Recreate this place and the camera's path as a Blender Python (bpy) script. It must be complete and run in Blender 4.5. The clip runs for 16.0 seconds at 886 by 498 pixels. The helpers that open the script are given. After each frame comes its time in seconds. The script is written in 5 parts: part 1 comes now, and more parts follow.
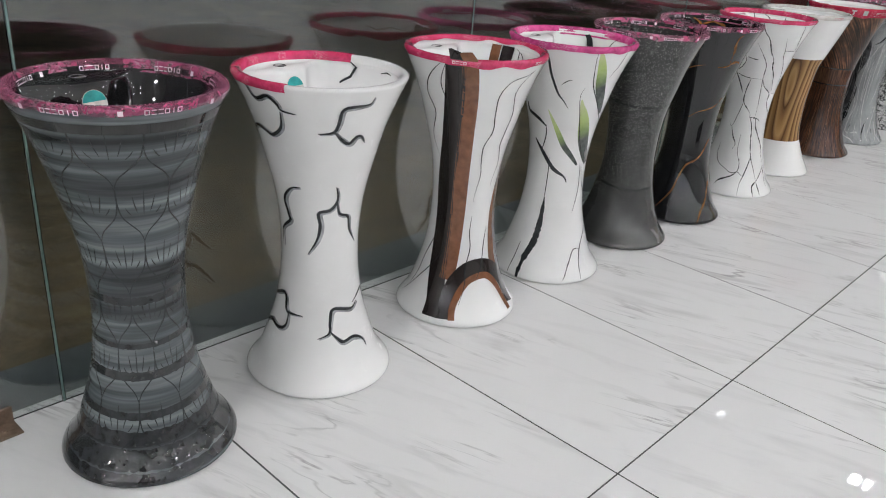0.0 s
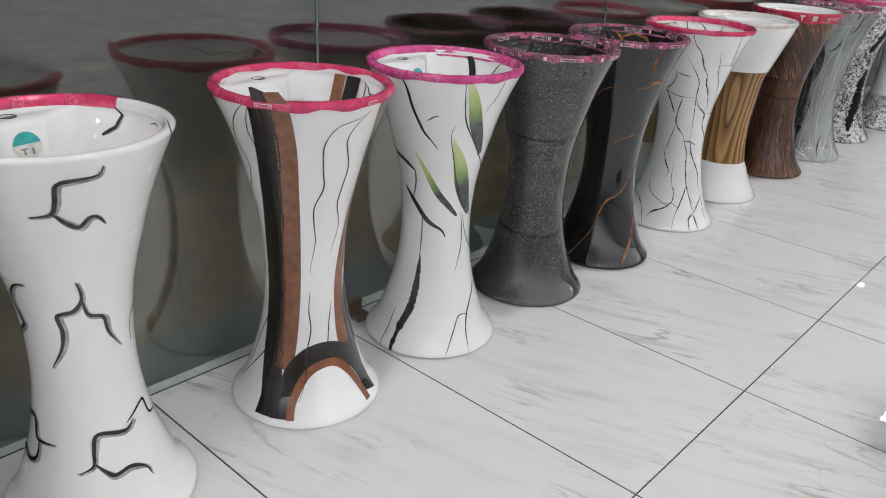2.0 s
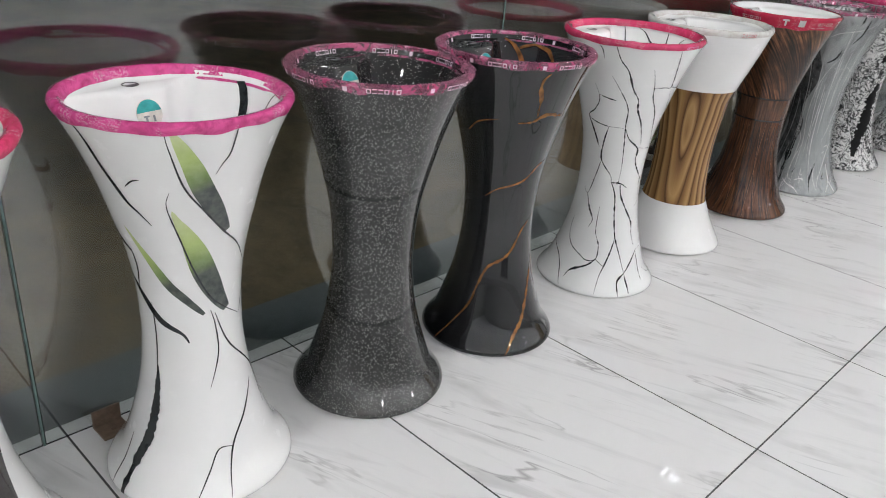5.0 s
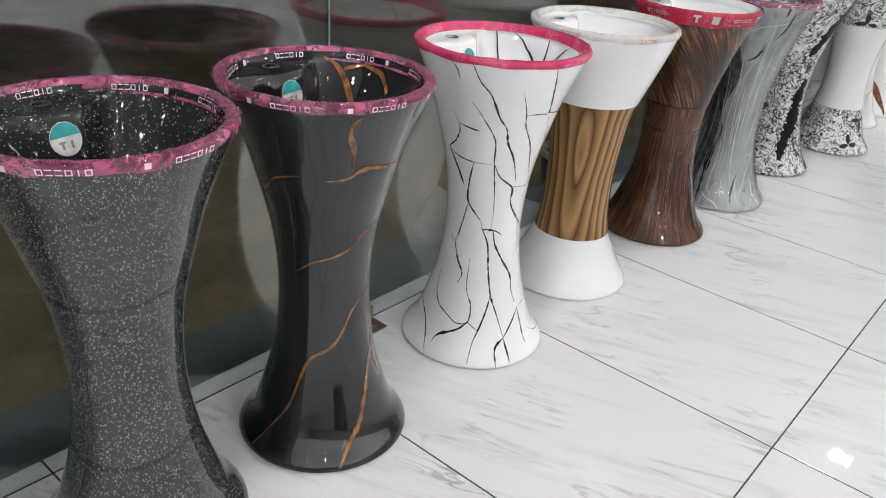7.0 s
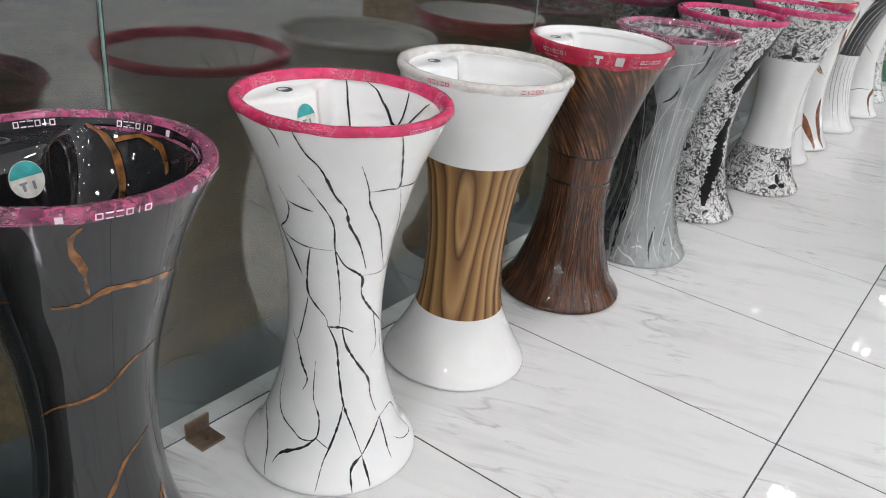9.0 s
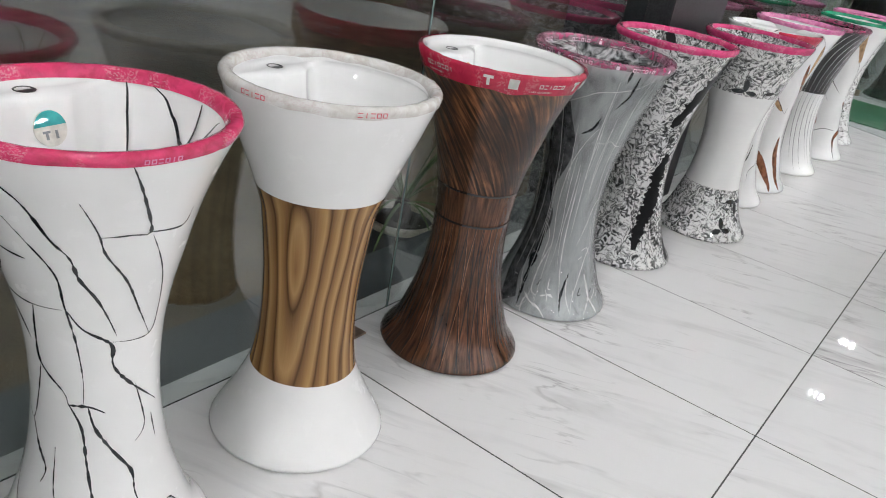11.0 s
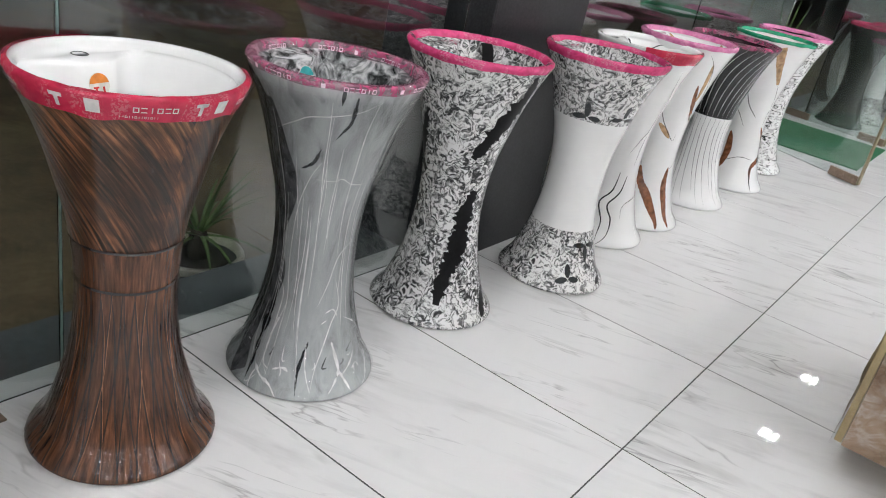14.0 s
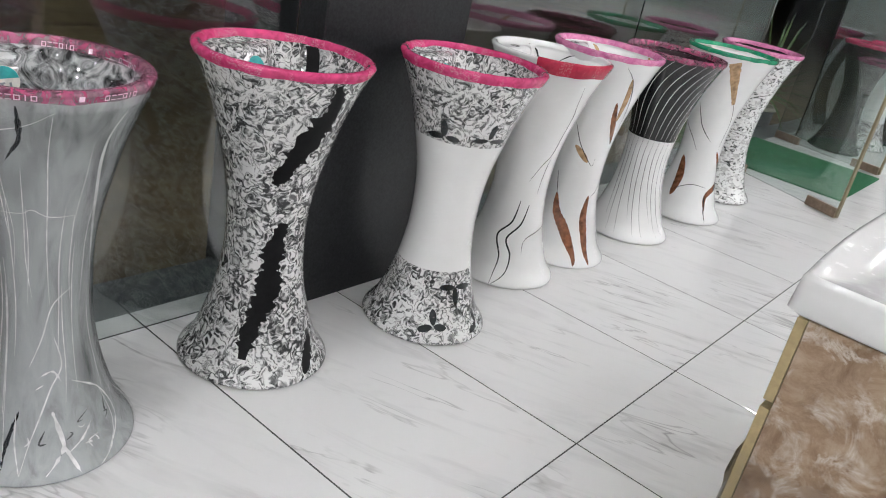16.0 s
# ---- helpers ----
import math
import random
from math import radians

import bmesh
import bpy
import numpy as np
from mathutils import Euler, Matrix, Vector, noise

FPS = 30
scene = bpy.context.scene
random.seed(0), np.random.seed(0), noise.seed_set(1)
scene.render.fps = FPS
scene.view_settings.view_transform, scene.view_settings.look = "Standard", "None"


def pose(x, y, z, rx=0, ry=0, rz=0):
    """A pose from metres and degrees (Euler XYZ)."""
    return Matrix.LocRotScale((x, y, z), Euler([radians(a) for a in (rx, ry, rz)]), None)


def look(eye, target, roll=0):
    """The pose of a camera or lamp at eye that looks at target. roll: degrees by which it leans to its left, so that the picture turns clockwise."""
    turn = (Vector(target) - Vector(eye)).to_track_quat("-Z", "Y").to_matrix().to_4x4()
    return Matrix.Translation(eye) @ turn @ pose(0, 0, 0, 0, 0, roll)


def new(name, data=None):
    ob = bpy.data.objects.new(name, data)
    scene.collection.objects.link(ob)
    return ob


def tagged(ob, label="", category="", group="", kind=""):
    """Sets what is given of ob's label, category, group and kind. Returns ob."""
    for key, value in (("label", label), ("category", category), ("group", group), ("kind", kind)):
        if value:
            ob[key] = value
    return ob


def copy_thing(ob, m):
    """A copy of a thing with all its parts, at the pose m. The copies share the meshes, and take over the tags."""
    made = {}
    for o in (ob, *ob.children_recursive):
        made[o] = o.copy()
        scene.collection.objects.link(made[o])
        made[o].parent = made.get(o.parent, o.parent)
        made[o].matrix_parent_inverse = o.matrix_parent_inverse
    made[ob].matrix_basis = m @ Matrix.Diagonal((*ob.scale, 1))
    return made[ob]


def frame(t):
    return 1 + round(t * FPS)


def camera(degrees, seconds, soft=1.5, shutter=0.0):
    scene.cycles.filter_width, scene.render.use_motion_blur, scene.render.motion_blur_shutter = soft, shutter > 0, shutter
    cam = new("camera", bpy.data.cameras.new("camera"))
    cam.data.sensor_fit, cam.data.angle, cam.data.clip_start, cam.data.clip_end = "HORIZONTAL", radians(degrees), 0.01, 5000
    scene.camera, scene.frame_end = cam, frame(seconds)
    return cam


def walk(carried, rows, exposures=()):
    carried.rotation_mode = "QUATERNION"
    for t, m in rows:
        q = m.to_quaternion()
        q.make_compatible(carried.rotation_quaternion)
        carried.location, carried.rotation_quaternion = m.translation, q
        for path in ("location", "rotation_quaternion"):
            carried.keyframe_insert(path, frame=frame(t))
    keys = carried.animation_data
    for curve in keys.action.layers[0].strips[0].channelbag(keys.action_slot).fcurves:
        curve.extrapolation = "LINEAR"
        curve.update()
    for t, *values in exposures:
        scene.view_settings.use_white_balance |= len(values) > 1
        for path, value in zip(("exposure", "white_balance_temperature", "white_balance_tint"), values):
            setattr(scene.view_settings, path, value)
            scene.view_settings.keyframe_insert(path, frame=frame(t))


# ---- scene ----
cam = camera(58.5, 16.0, soft=1.05)
PATH = [
    (0, (0.662, -1.398, 1.209), (-0.561, -0.048, 0.384), 4.5),
    (0.5, (0.629, -1.285, 1.217), (-0.554, 0.092, 0.377), 4.2),
    (1, (0.606, -1.086, 1.223), (-0.573, 0.297, 0.388), 4.0),
    (1.5, (0.606, -0.928, 1.217), (-0.584, 0.452, 0.394), 3.7),
    (2, (0.567, -0.780, 1.211), (-0.624, 0.601, 0.391), 3.8),
    (2.5, (0.553, -0.637, 1.213), (-0.644, 0.738, 0.391), 3.5),
    (3, (0.537, -0.509, 1.211), (-0.662, 0.862, 0.383), 3.3),
    (3.5, (0.550, -0.299, 1.206), (-0.669, 1.050, 0.374), 3.2),
    (3.7, (0.545, -0.240, 1.196), (-0.675, 1.111, 0.365), 3.4),
    (5.8, (0.429, 0.402, 1.208), (-0.813, 1.697, 0.324), 4.9),
    (6, (0.420, 0.468, 1.211), (-0.818, 1.765, 0.324), 4.8),
    (6.5, (0.378, 0.603, 1.213), (-0.796, 1.937, 0.296), 4.9),
    (7, (0.287, 0.737, 1.211), (-0.824, 2.124, 0.294), 5.0),
    (7.5, (0.235, 0.826, 1.213), (-0.827, 2.257, 0.305), 5.0),
    (8, (0.201, 0.935, 1.207), (-0.842, 2.385, 0.307), 5.3),
    (8.5, (0.196, 1.099, 1.214), (-0.847, 2.549, 0.314), 5.3),
    (9, (0.194, 1.195, 1.209), (-0.834, 2.673, 0.339), 5.9),
    (9.2, (0.180, 1.235, 1.202), (-0.837, 2.732, 0.352), 6.6),
    (11.3, (0.208, 1.728, 1.173), (-0.797, 3.231, 0.319), 11.2),
    (11.5, (0.230, 1.765, 1.178), (-0.789, 3.251, 0.310), 11.5),
    (12, (0.232, 1.908, 1.173), (-0.754, 3.408, 0.292), 12.2),
    (12.5, (0.252, 2.038, 1.186), (-0.702, 3.569, 0.322), 12.3),
    (13, (0.317, 2.188, 1.185), (-0.629, 3.733, 0.338), 12.3),
    (13.5, (0.419, 2.321, 1.195), (-0.570, 3.848, 0.365), 11.8),
    (14, (0.455, 2.508, 1.197), (-0.546, 4.030, 0.371), 11.8),
    (14.5, (0.491, 2.664, 1.205), (-0.515, 4.188, 0.390), 11.8),
    (15, (0.569, 2.843, 1.207), (-0.453, 4.360, 0.399), 11.7),
    (15.5, (0.614, 3.023, 1.204), (-0.430, 4.528, 0.400), 12.0),
    (16, (0.637, 3.172, 1.191), (-0.438, 4.658, 0.392), 12.0),
]
walk(cam, [(t, look(eye, target, roll)) for t, eye, target, roll in PATH],
     exposures=[(0.0, -0.03), (3.5, 0.0), (6.0, 0.24), (7.5, 0.28), (9.0, 0.25), (12.0, 0.17), (13.5, 0.29), (14.5, 0.29), (16.0, 0.20)])

# ---- world and light ----
world = bpy.data.worlds.new("night")
world.use_nodes = True
scene.world = world
world.node_tree.nodes["Background"].inputs[0].default_value = (0.30, 0.34, 0.40, 1)
world.node_tree.nodes["Background"].inputs[1].default_value = 0.015
LAMP_POWER = 215.0
CEIL = 3.4


# ---- material helpers ----
class Mat:
    """A small wrapper that builds one Principled material node by node."""

    def __init__(self, name, rough=0.5, metal=0.0, color=(0.8, 0.8, 0.8)):
        self.m = bpy.data.materials.new(name)
        self.m.use_nodes = True
        self.nt = self.m.node_tree
        self.b = self.nt.nodes["Principled BSDF"]
        self.b.inputs["Roughness"].default_value = rough
        self.b.inputs["Metallic"].default_value = metal
        self.b.inputs["Base Color"].default_value = (*color, 1)
        self.coord = self.nt.nodes.new("ShaderNodeTexCoord")

    def node(self, kind, **props):
        n = self.nt.nodes.new(kind)
        for k, v in props.items():
            setattr(n, k, v)
        return n

    def link(self, a, b):
        self.nt.links.new(a, b)

    def vec(self, src="Object", scale=(1, 1, 1), rot=(0, 0, 0), rand=0.0):
        n = self.node("ShaderNodeMapping")
        n.inputs["Scale"].default_value = scale
        n.inputs["Rotation"].default_value = [radians(a) for a in rot]
        self.link(self.coord.outputs[src], n.inputs["Vector"])
        if rand:
            info = self.node("ShaderNodeObjectInfo")
            mul = self.node("ShaderNodeMath", operation="MULTIPLY")
            mul.inputs[1].default_value = rand
            self.link(info.outputs["Random"], mul.inputs[0])
            comb = self.node("ShaderNodeCombineXYZ")
            for k in range(3):
                self.link(mul.outputs[0], comb.inputs[k])
            self.link(comb.outputs[0], n.inputs["Location"])
        return n.outputs[0]

    def noise(self, vec, scale, detail=4.0, rough=0.55, distort=0.0):
        n = self.node("ShaderNodeTexNoise")
        n.inputs["Scale"].default_value = scale
        n.inputs["Detail"].default_value = detail
        n.inputs["Roughness"].default_value = rough
        n.inputs["Distortion"].default_value = distort
        self.link(vec, n.inputs["Vector"])
        return n.outputs["Fac"]

    def voronoi(self, vec, scale, feature="F1", out="Distance"):
        n = self.node("ShaderNodeTexVoronoi", feature=feature)
        n.inputs["Scale"].default_value = scale
        self.link(vec, n.inputs["Vector"])
        return n.outputs[out]

    def wave(self, vec, scale, distort=0.0, detail=2.0, dscale=1.0, axis="X", profile="SIN"):
        n = self.node("ShaderNodeTexWave", bands_direction=axis, wave_profile=profile)
        n.inputs["Scale"].default_value = scale
        n.inputs["Distortion"].default_value = distort
        n.inputs["Detail"].default_value = detail
        n.inputs["Detail Scale"].default_value = dscale
        self.link(vec, n.inputs["Vector"])
        return n.outputs["Fac"]

    def ramp(self, fac, *stops, mode="LINEAR"):
        n = self.node("ShaderNodeValToRGB")
        r = n.color_ramp
        r.interpolation = mode
        while len(r.elements) < len(stops):
            r.elements.new(0.5)
        for e, (p, c) in zip(r.elements, stops):
            e.position = p
            e.color = (*c, 1) if not isinstance(c, (int, float)) else (c, c, c, 1)
        self.link(fac, n.inputs[0])
        return n.outputs[0]

    def mix(self, fac, a, b, blend="MIX"):
        n = self.node("ShaderNodeMix", data_type="RGBA", blend_type=blend)
        ins = [s for s in n.inputs if s.enabled]
        for sock, v in zip(ins, (fac, a, b)):
            if isinstance(v, (int, float)):
                sock.default_value = v
            elif isinstance(v, tuple):
                sock.default_value = (*v, 1)
            else:
                self.link(v, sock)
        return [s for s in n.outputs if s.enabled][0]

    def math(self, op, a, b=0.0):
        n = self.node("ShaderNodeMath", operation=op)
        for sock, v in zip(n.inputs, (a, b)):
            if isinstance(v, (int, float)):
                sock.default_value = v
            else:
                self.link(v, sock)
        return n.outputs[0]

    def axis(self, vec, k):
        n = self.node("ShaderNodeSeparateXYZ")
        self.link(vec, n.inputs[0])
        return n.outputs[k]

    def color(self, sock):
        self.link(sock, self.b.inputs["Base Color"])
        return self

    def rough(self, sock):
        self.link(sock, self.b.inputs["Roughness"])
        return self

    def bump(self, height, strength=0.2, dist=0.002):
        n = self.node("ShaderNodeBump")
        n.inputs["Strength"].default_value = strength
        n.inputs["Distance"].default_value = dist
        self.link(height, n.inputs["Height"])
        if self.b.inputs["Normal"].is_linked:
            self.link(self.b.inputs["Normal"].links[0].from_socket, n.inputs["Normal"])
        self.link(n.outputs[0], self.b.inputs["Normal"])
        return self

    def glaze(self, weight=0.9, rough=0.018):
        self.b.inputs["Coat Weight"].default_value = weight
        self.b.inputs["Specular IOR Level"].default_value = 0.12
        self.b.inputs["Coat Roughness"].default_value = rough
        self.b.inputs["Coat IOR"].default_value = 1.6
        return self


def glazed(name, color, rough=0.2):
    """Glazed ceramic of one colour, with the slight unevenness and dust of a fired glaze."""
    m = Mat(name, rough, color=color)
    v = m.vec()
    n = m.noise(v, 6, 3)
    lo = tuple(c * 0.94 for c in color)
    m.color(m.ramp(n, (0.3, lo), (0.7, color)))
    m.rough(m.ramp(m.noise(v, 30, 5), (0.35, rough * 0.7), (0.75, rough * 1.6)))
    return m.glaze(0.9)


def painted(name, color, rough=0.16, spread=0.25):
    """Hand-painted glaze colour whose depth varies along the brush stroke."""
    m = Mat(name, rough, color=color)
    n = m.noise(m.vec(), 45, 5)
    lo = tuple(c * (1 - spread) for c in color)
    hi = tuple(min(1, c * (1 + spread) + 0.01 * spread) for c in color)
    m.color(m.ramp(n, (0.3, lo), (0.7, hi)))
    return m.glaze(0.9)


def grained(name, color, rough=0.6, spread=0.2, scale=20, bump=0.15, metal=0.0, dist=0.002):
    m = Mat(name, rough, metal, color)
    v = m.vec()
    n = m.noise(v, scale, 6, 0.65)
    big = m.noise(v, scale * 0.13, 3)
    lo = tuple(c * (1 - spread) for c in color)
    hi = tuple(min(1, c * (1 + spread)) for c in color)
    c = m.ramp(n, (0.3, lo), (0.7, hi))
    c2 = m.ramp(big, (0.3, 1 - spread * 0.7), (0.7, 1.0))
    m.color(m.mix(1.0, c, c2, "MULTIPLY"))
    if bump:
        m.bump(n, bump, dist)
    return m


# ---- materials ----
WHITE = (0.80, 0.80, 0.79)
white_glaze = glazed("white_glaze", WHITE)
black_glaze = glazed("black_glaze", (0.012, 0.012, 0.013), 0.08)
plum_glaze = glazed("plum_black_glaze", (0.03, 0.012, 0.018), 0.08)
line_black = painted("black_line_paint", (0.02, 0.024, 0.026))
soft_black = painted("grey_shade_paint", (0.22, 0.24, 0.25))
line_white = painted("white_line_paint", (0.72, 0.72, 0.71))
gold_vein = painted("gold_vein_paint", (0.17, 0.062, 0.012), spread=0.75)
brown_band = painted("brown_band_paint", (0.19, 0.075, 0.035))
black_band = painted("black_band_paint", (0.018, 0.013, 0.012))
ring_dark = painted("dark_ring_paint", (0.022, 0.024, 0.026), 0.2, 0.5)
rift_black = grained("matte_black_paint", (0.007, 0.007, 0.0075), 0.45, 0.3, 60, 0.1)
rift_black.b.inputs["Specular IOR Level"].default_value = 0.12
shade_grey = painted("grey_brush_shade_paint", (0.30, 0.31, 0.32), 0.2, 0.5)
flank_grey = painted("charcoal_grey_tone", (0.105, 0.109, 0.112), 0.2, 0.6)
rust_leaf = painted("rust_leaf_paint", (0.20, 0.075, 0.035), spread=0.6)
tan_leaf = painted("tan_leaf_paint", (0.42, 0.27, 0.15), spread=0.4)

# dark grey glaze with fine pale flecks
m = Mat("speckled_grey_glaze", 0.14)
v = m.vec(scale=(1, 1, 0.45))
fl = m.voronoi(m.vec(scale=(1, 1, 0.6)), 320)
pick = m.noise(m.vec(), 160, 2)
dots = m.math("MULTIPLY", m.ramp(fl, (0.18, 1.0), (0.30, 0.0)), m.ramp(pick, (0.37, 0.0), (0.47, 1.0)))
base = m.ramp(m.noise(m.vec(), 9, 4), (0.3, (0.022, 0.022, 0.0215)), (0.7, (0.042, 0.042, 0.041)))
m.color(m.mix(dots, base, (0.40, 0.40, 0.39)))
m.bump(m.noise(m.vec(), 14, 2), 0.06, 0.002)
speckled = m.glaze(0.9)

m = Mat("speckled_black_glaze", 0.08)
fl = m.voronoi(m.vec(), 190)
pick = m.noise(m.vec(), 150, 2)
dots = m.math("MULTIPLY", m.ramp(fl, (0.16, 1.0), (0.28, 0.0)), m.ramp(pick, (0.46, 0.0), (0.54, 1.0)))
m.color(m.mix(dots, (0.020, 0.020, 0.020), (0.42, 0.42, 0.40)))
speckled_inner = m.glaze(0.6)

# blue-grey brushed rings
m = Mat("brushed_ring_glaze", 0.22)
ring = m.noise(m.vec(scale=(0.7, 0.7, 17)), 1.0, 4, 0.62, 0.25)
fine = m.noise(m.vec(scale=(3, 3, 110)), 1.0, 3)
c = m.ramp(ring, (0.38, (0.018, 0.020, 0.022)), (0.50, (0.090, 0.104, 0.110)), (0.62, (0.235, 0.265, 0.272)))
c2 = m.ramp(fine, (0.3, 0.72), (0.7, 1.0))
m.color(m.mix(1.0, c, c2, "MULTIPLY"))
m.bump(fine, 0.12, 0.001)
brushed_ring = m.glaze(0.35)

# black glaze that fades to charcoal
m = Mat("charcoal_black_glaze", 0.12)
n = m.noise(m.vec(scale=(6, 6, 1.2)), 1.0, 3)
m.color(m.ramp(n, (0.35, (0.006, 0.006, 0.0065)), (0.7, (0.018, 0.0185, 0.0195))))
m.bump(m.noise(m.vec(), 14, 2), 0.06, 0.002)
charcoal = m.glaze(0.9)

# feathered black and white print
def feather(name, lo, hi, white, scale=27):
    m = Mat(name, 0.14)
    comb = m.node("ShaderNodeVectorMath", operation="ADD")
    wm = m.node("ShaderNodeVectorMath", operation="SCALE")
    wm.inputs["Scale"].default_value = 0.05
    nz = m.node("ShaderNodeTexNoise")
    nz.inputs["Scale"].default_value = scale
    nz.inputs["Detail"].default_value = 2
    m.link(m.vec(), nz.inputs["Vector"])
    m.link(nz.outputs["Color"], wm.inputs[0])
    m.link(m.vec(), comb.inputs[0])
    m.link(wm.outputs[0], comb.inputs[1])
    n = m.node("ShaderNodeTexNoise")
    n.inputs["Scale"].default_value = scale * 1.5
    n.inputs["Detail"].default_value = 3
    n.inputs["Roughness"].default_value = 0.55
    n.inputs["Distortion"].default_value = 2.4
    m.link(comb.outputs[0], n.inputs["Vector"])
    field = m.math("SUBTRACT", m.math("MULTIPLY", n.outputs["Fac"], 3.4), 1.25)
    patch = m.noise(m.vec(), 9, 2)
    tone = m.math("ADD", field, m.math("MULTIPLY", m.math("SUBTRACT", patch, 0.5), 0.9))
    m.color(m.ramp(tone, (lo - 0.16, (0.040, 0.042, 0.042)), (lo + 0.04, (0.150, 0.152, 0.152)), (hi - 0.04, (0.34, 0.34, 0.335)), (hi + 0.20, white)))
    return m.glaze(0.9)


feather_dark = feather("feather_print_dark", 0.21, 0.50, (0.66, 0.66, 0.65), 25)
feather_light = feather("feather_print_light", 0.15, 0.44, (0.72, 0.72, 0.71), 25)

# crackled dabs of black and pearl on white
m = Mat("dabbed_print", 0.14)
vv = m.vec(scale=(1, 1, 1.9))
a = m.noise(vv, 26, 3, 0.5, 1.6)
b = m.noise(vv, 30, 2, 0.5, 1.2)
c = m.ramp(a, (0.36, (0.02, 0.022, 0.022)), (0.42, (0.45, 0.45, 0.44)), (0.48, (0.76, 0.76, 0.75)))
m.color(m.mix(m.ramp(b, (0.56, 0.0), (0.60, 1.0)), c, (0.50, 0.50, 0.49)))
dabbed = m.glaze(0.9)

# grey marbled glaze with dark streaks down one side
m = Mat("grey_streak_glaze", 0.16)
vv = m.vec(scale=(1, 1, 0.12), rot=(0, 4, 0))
st = m.noise(vv, 30, 5, 0.6, 0.6)
side = m.noise(m.vec(scale=(1, 1, 0.35)), 6.5, 2)
c = m.ramp(st, (0.30, (0.05, 0.053, 0.054)), (0.46, (0.30, 0.315, 0.315)), (0.62, (0.44, 0.46, 0.46)))
c2 = m.ramp(side, (0.30, (0.06, 0.063, 0.064)), (0.42, (0.38, 0.40, 0.40)), (0.7, (0.48, 0.50, 0.50)))
m.color(m.mix(0.55, c, c2))
m.bump(m.noise(m.vec(), 25, 3), 0.08, 0.002)
grey_streak = m.glaze(0.7)

m = Mat("grey_camouflage_inner_glaze", 0.10)
n = m.noise(m.vec(), 19, 4, 0.6, 1.8)
m.color(m.ramp(n, (0.38, (0.02, 0.022, 0.022)), (0.5, (0.22, 0.23, 0.23)), (0.62, (0.55, 0.56, 0.56))))
grey_inner = m.glaze(0.8)

# brown bark: combed streaks and raised cross strands
m = Mat("bark_glaze_combed", 0.28)
vv = m.vec("UV", scale=(1, 1, 1), rot=(0, 0, -32))
n = m.noise(m.vec("UV", scale=(95, 9, 1), rot=(0, 0, 0)), 1.0, 4, 0.6)
vm = m.node("ShaderNodeMapping", vector_type="POINT")
vm.inputs["Scale"].default_value = (110, 7, 1)
m.link(vv, vm.inputs["Vector"])
n = m.noise(vm.outputs[0], 1.0, 4, 0.6, 0.4)
big = m.noise(m.vec(), 7, 3)
c = m.ramp(n, (0.38, (0.016, 0.009, 0.006)), (0.52, (0.105, 0.042, 0.019)), (0.66, (0.30, 0.125, 0.055)))
m.color(m.mix(m.ramp(big, (0.42, 0.75), (0.60, 0.0)), c, (0.016, 0.011, 0.009)))
m.bump(n, 0.5, 0.003)
bark_top = m.glaze(0.5, 0.08)

m = Mat("bark_glaze_strands", 0.26)
n = m.noise(m.vec("UV", scale=(120, 12, 1)), 1.0, 4, 0.6, 0.3)
big = m.noise(m.vec(), 6, 3)
c = m.ramp(n, (0.33, (0.026, 0.012, 0.008)), (0.53, (0.105, 0.042, 0.021)), (0.70, (0.180, 0.074, 0.036)))
m.color(m.mix(m.ramp(big, (0.42, 0.45), (0.58, 0.0)), c, (0.024, 0.014, 0.010)))
m.bump(n, 0.4, 0.003)
bark_low = m.glaze(0.6, 0.06)
strand_paint = painted("bark_strand_paint", (0.260, 0.110, 0.052), 0.2, 0.5)
groove_paint = painted("bark_groove_paint", (0.014, 0.009, 0.007), 0.3, 0.4)

# wood print: contour lines of a stretched field, like cathedral grain
m = Mat("wood_print_glaze", 0.20)
uv = m.coord.outputs["UV"]
n = m.noise(m.vec("UV", scale=(6.0, 2.2, 1)), 1.0, 1.5, 0.4, 0.3)
du = m.math("MULTIPLY", m.math("SUBTRACT", m.axis(uv, 0), 0.738), 8.5)
dv = m.math("MULTIPLY", m.math("SUBTRACT", m.axis(uv, 1), 0.43), 2.1)
dist = m.math("SQRT", m.math("ADD", m.math("MULTIPLY", du, du), m.math("MULTIPLY", dv, dv)))
stripes = m.math("FRACT", m.math("MULTIPLY", m.math("ADD", dist, m.math("MULTIPLY", n, 0.9)), 3.0))
fine = m.noise(m.vec("UV", scale=(260, 9, 1)), 1.0, 3)
c = m.ramp(stripes, (0.0, (0.060, 0.024, 0.008)), (0.09, (0.150, 0.072, 0.026)), (0.42, (0.285, 0.155, 0.058)), (0.72, (0.400, 0.235, 0.092)), (0.92, (0.180, 0.090, 0.034)), (1.0, (0.060, 0.026, 0.009)))
m.color(m.mix(0.14, c, m.ramp(fine, (0.3, (0.12, 0.07, 0.03)), (0.7, (0.34, 0.22, 0.11)))))
wood_print = m.glaze(0.3)

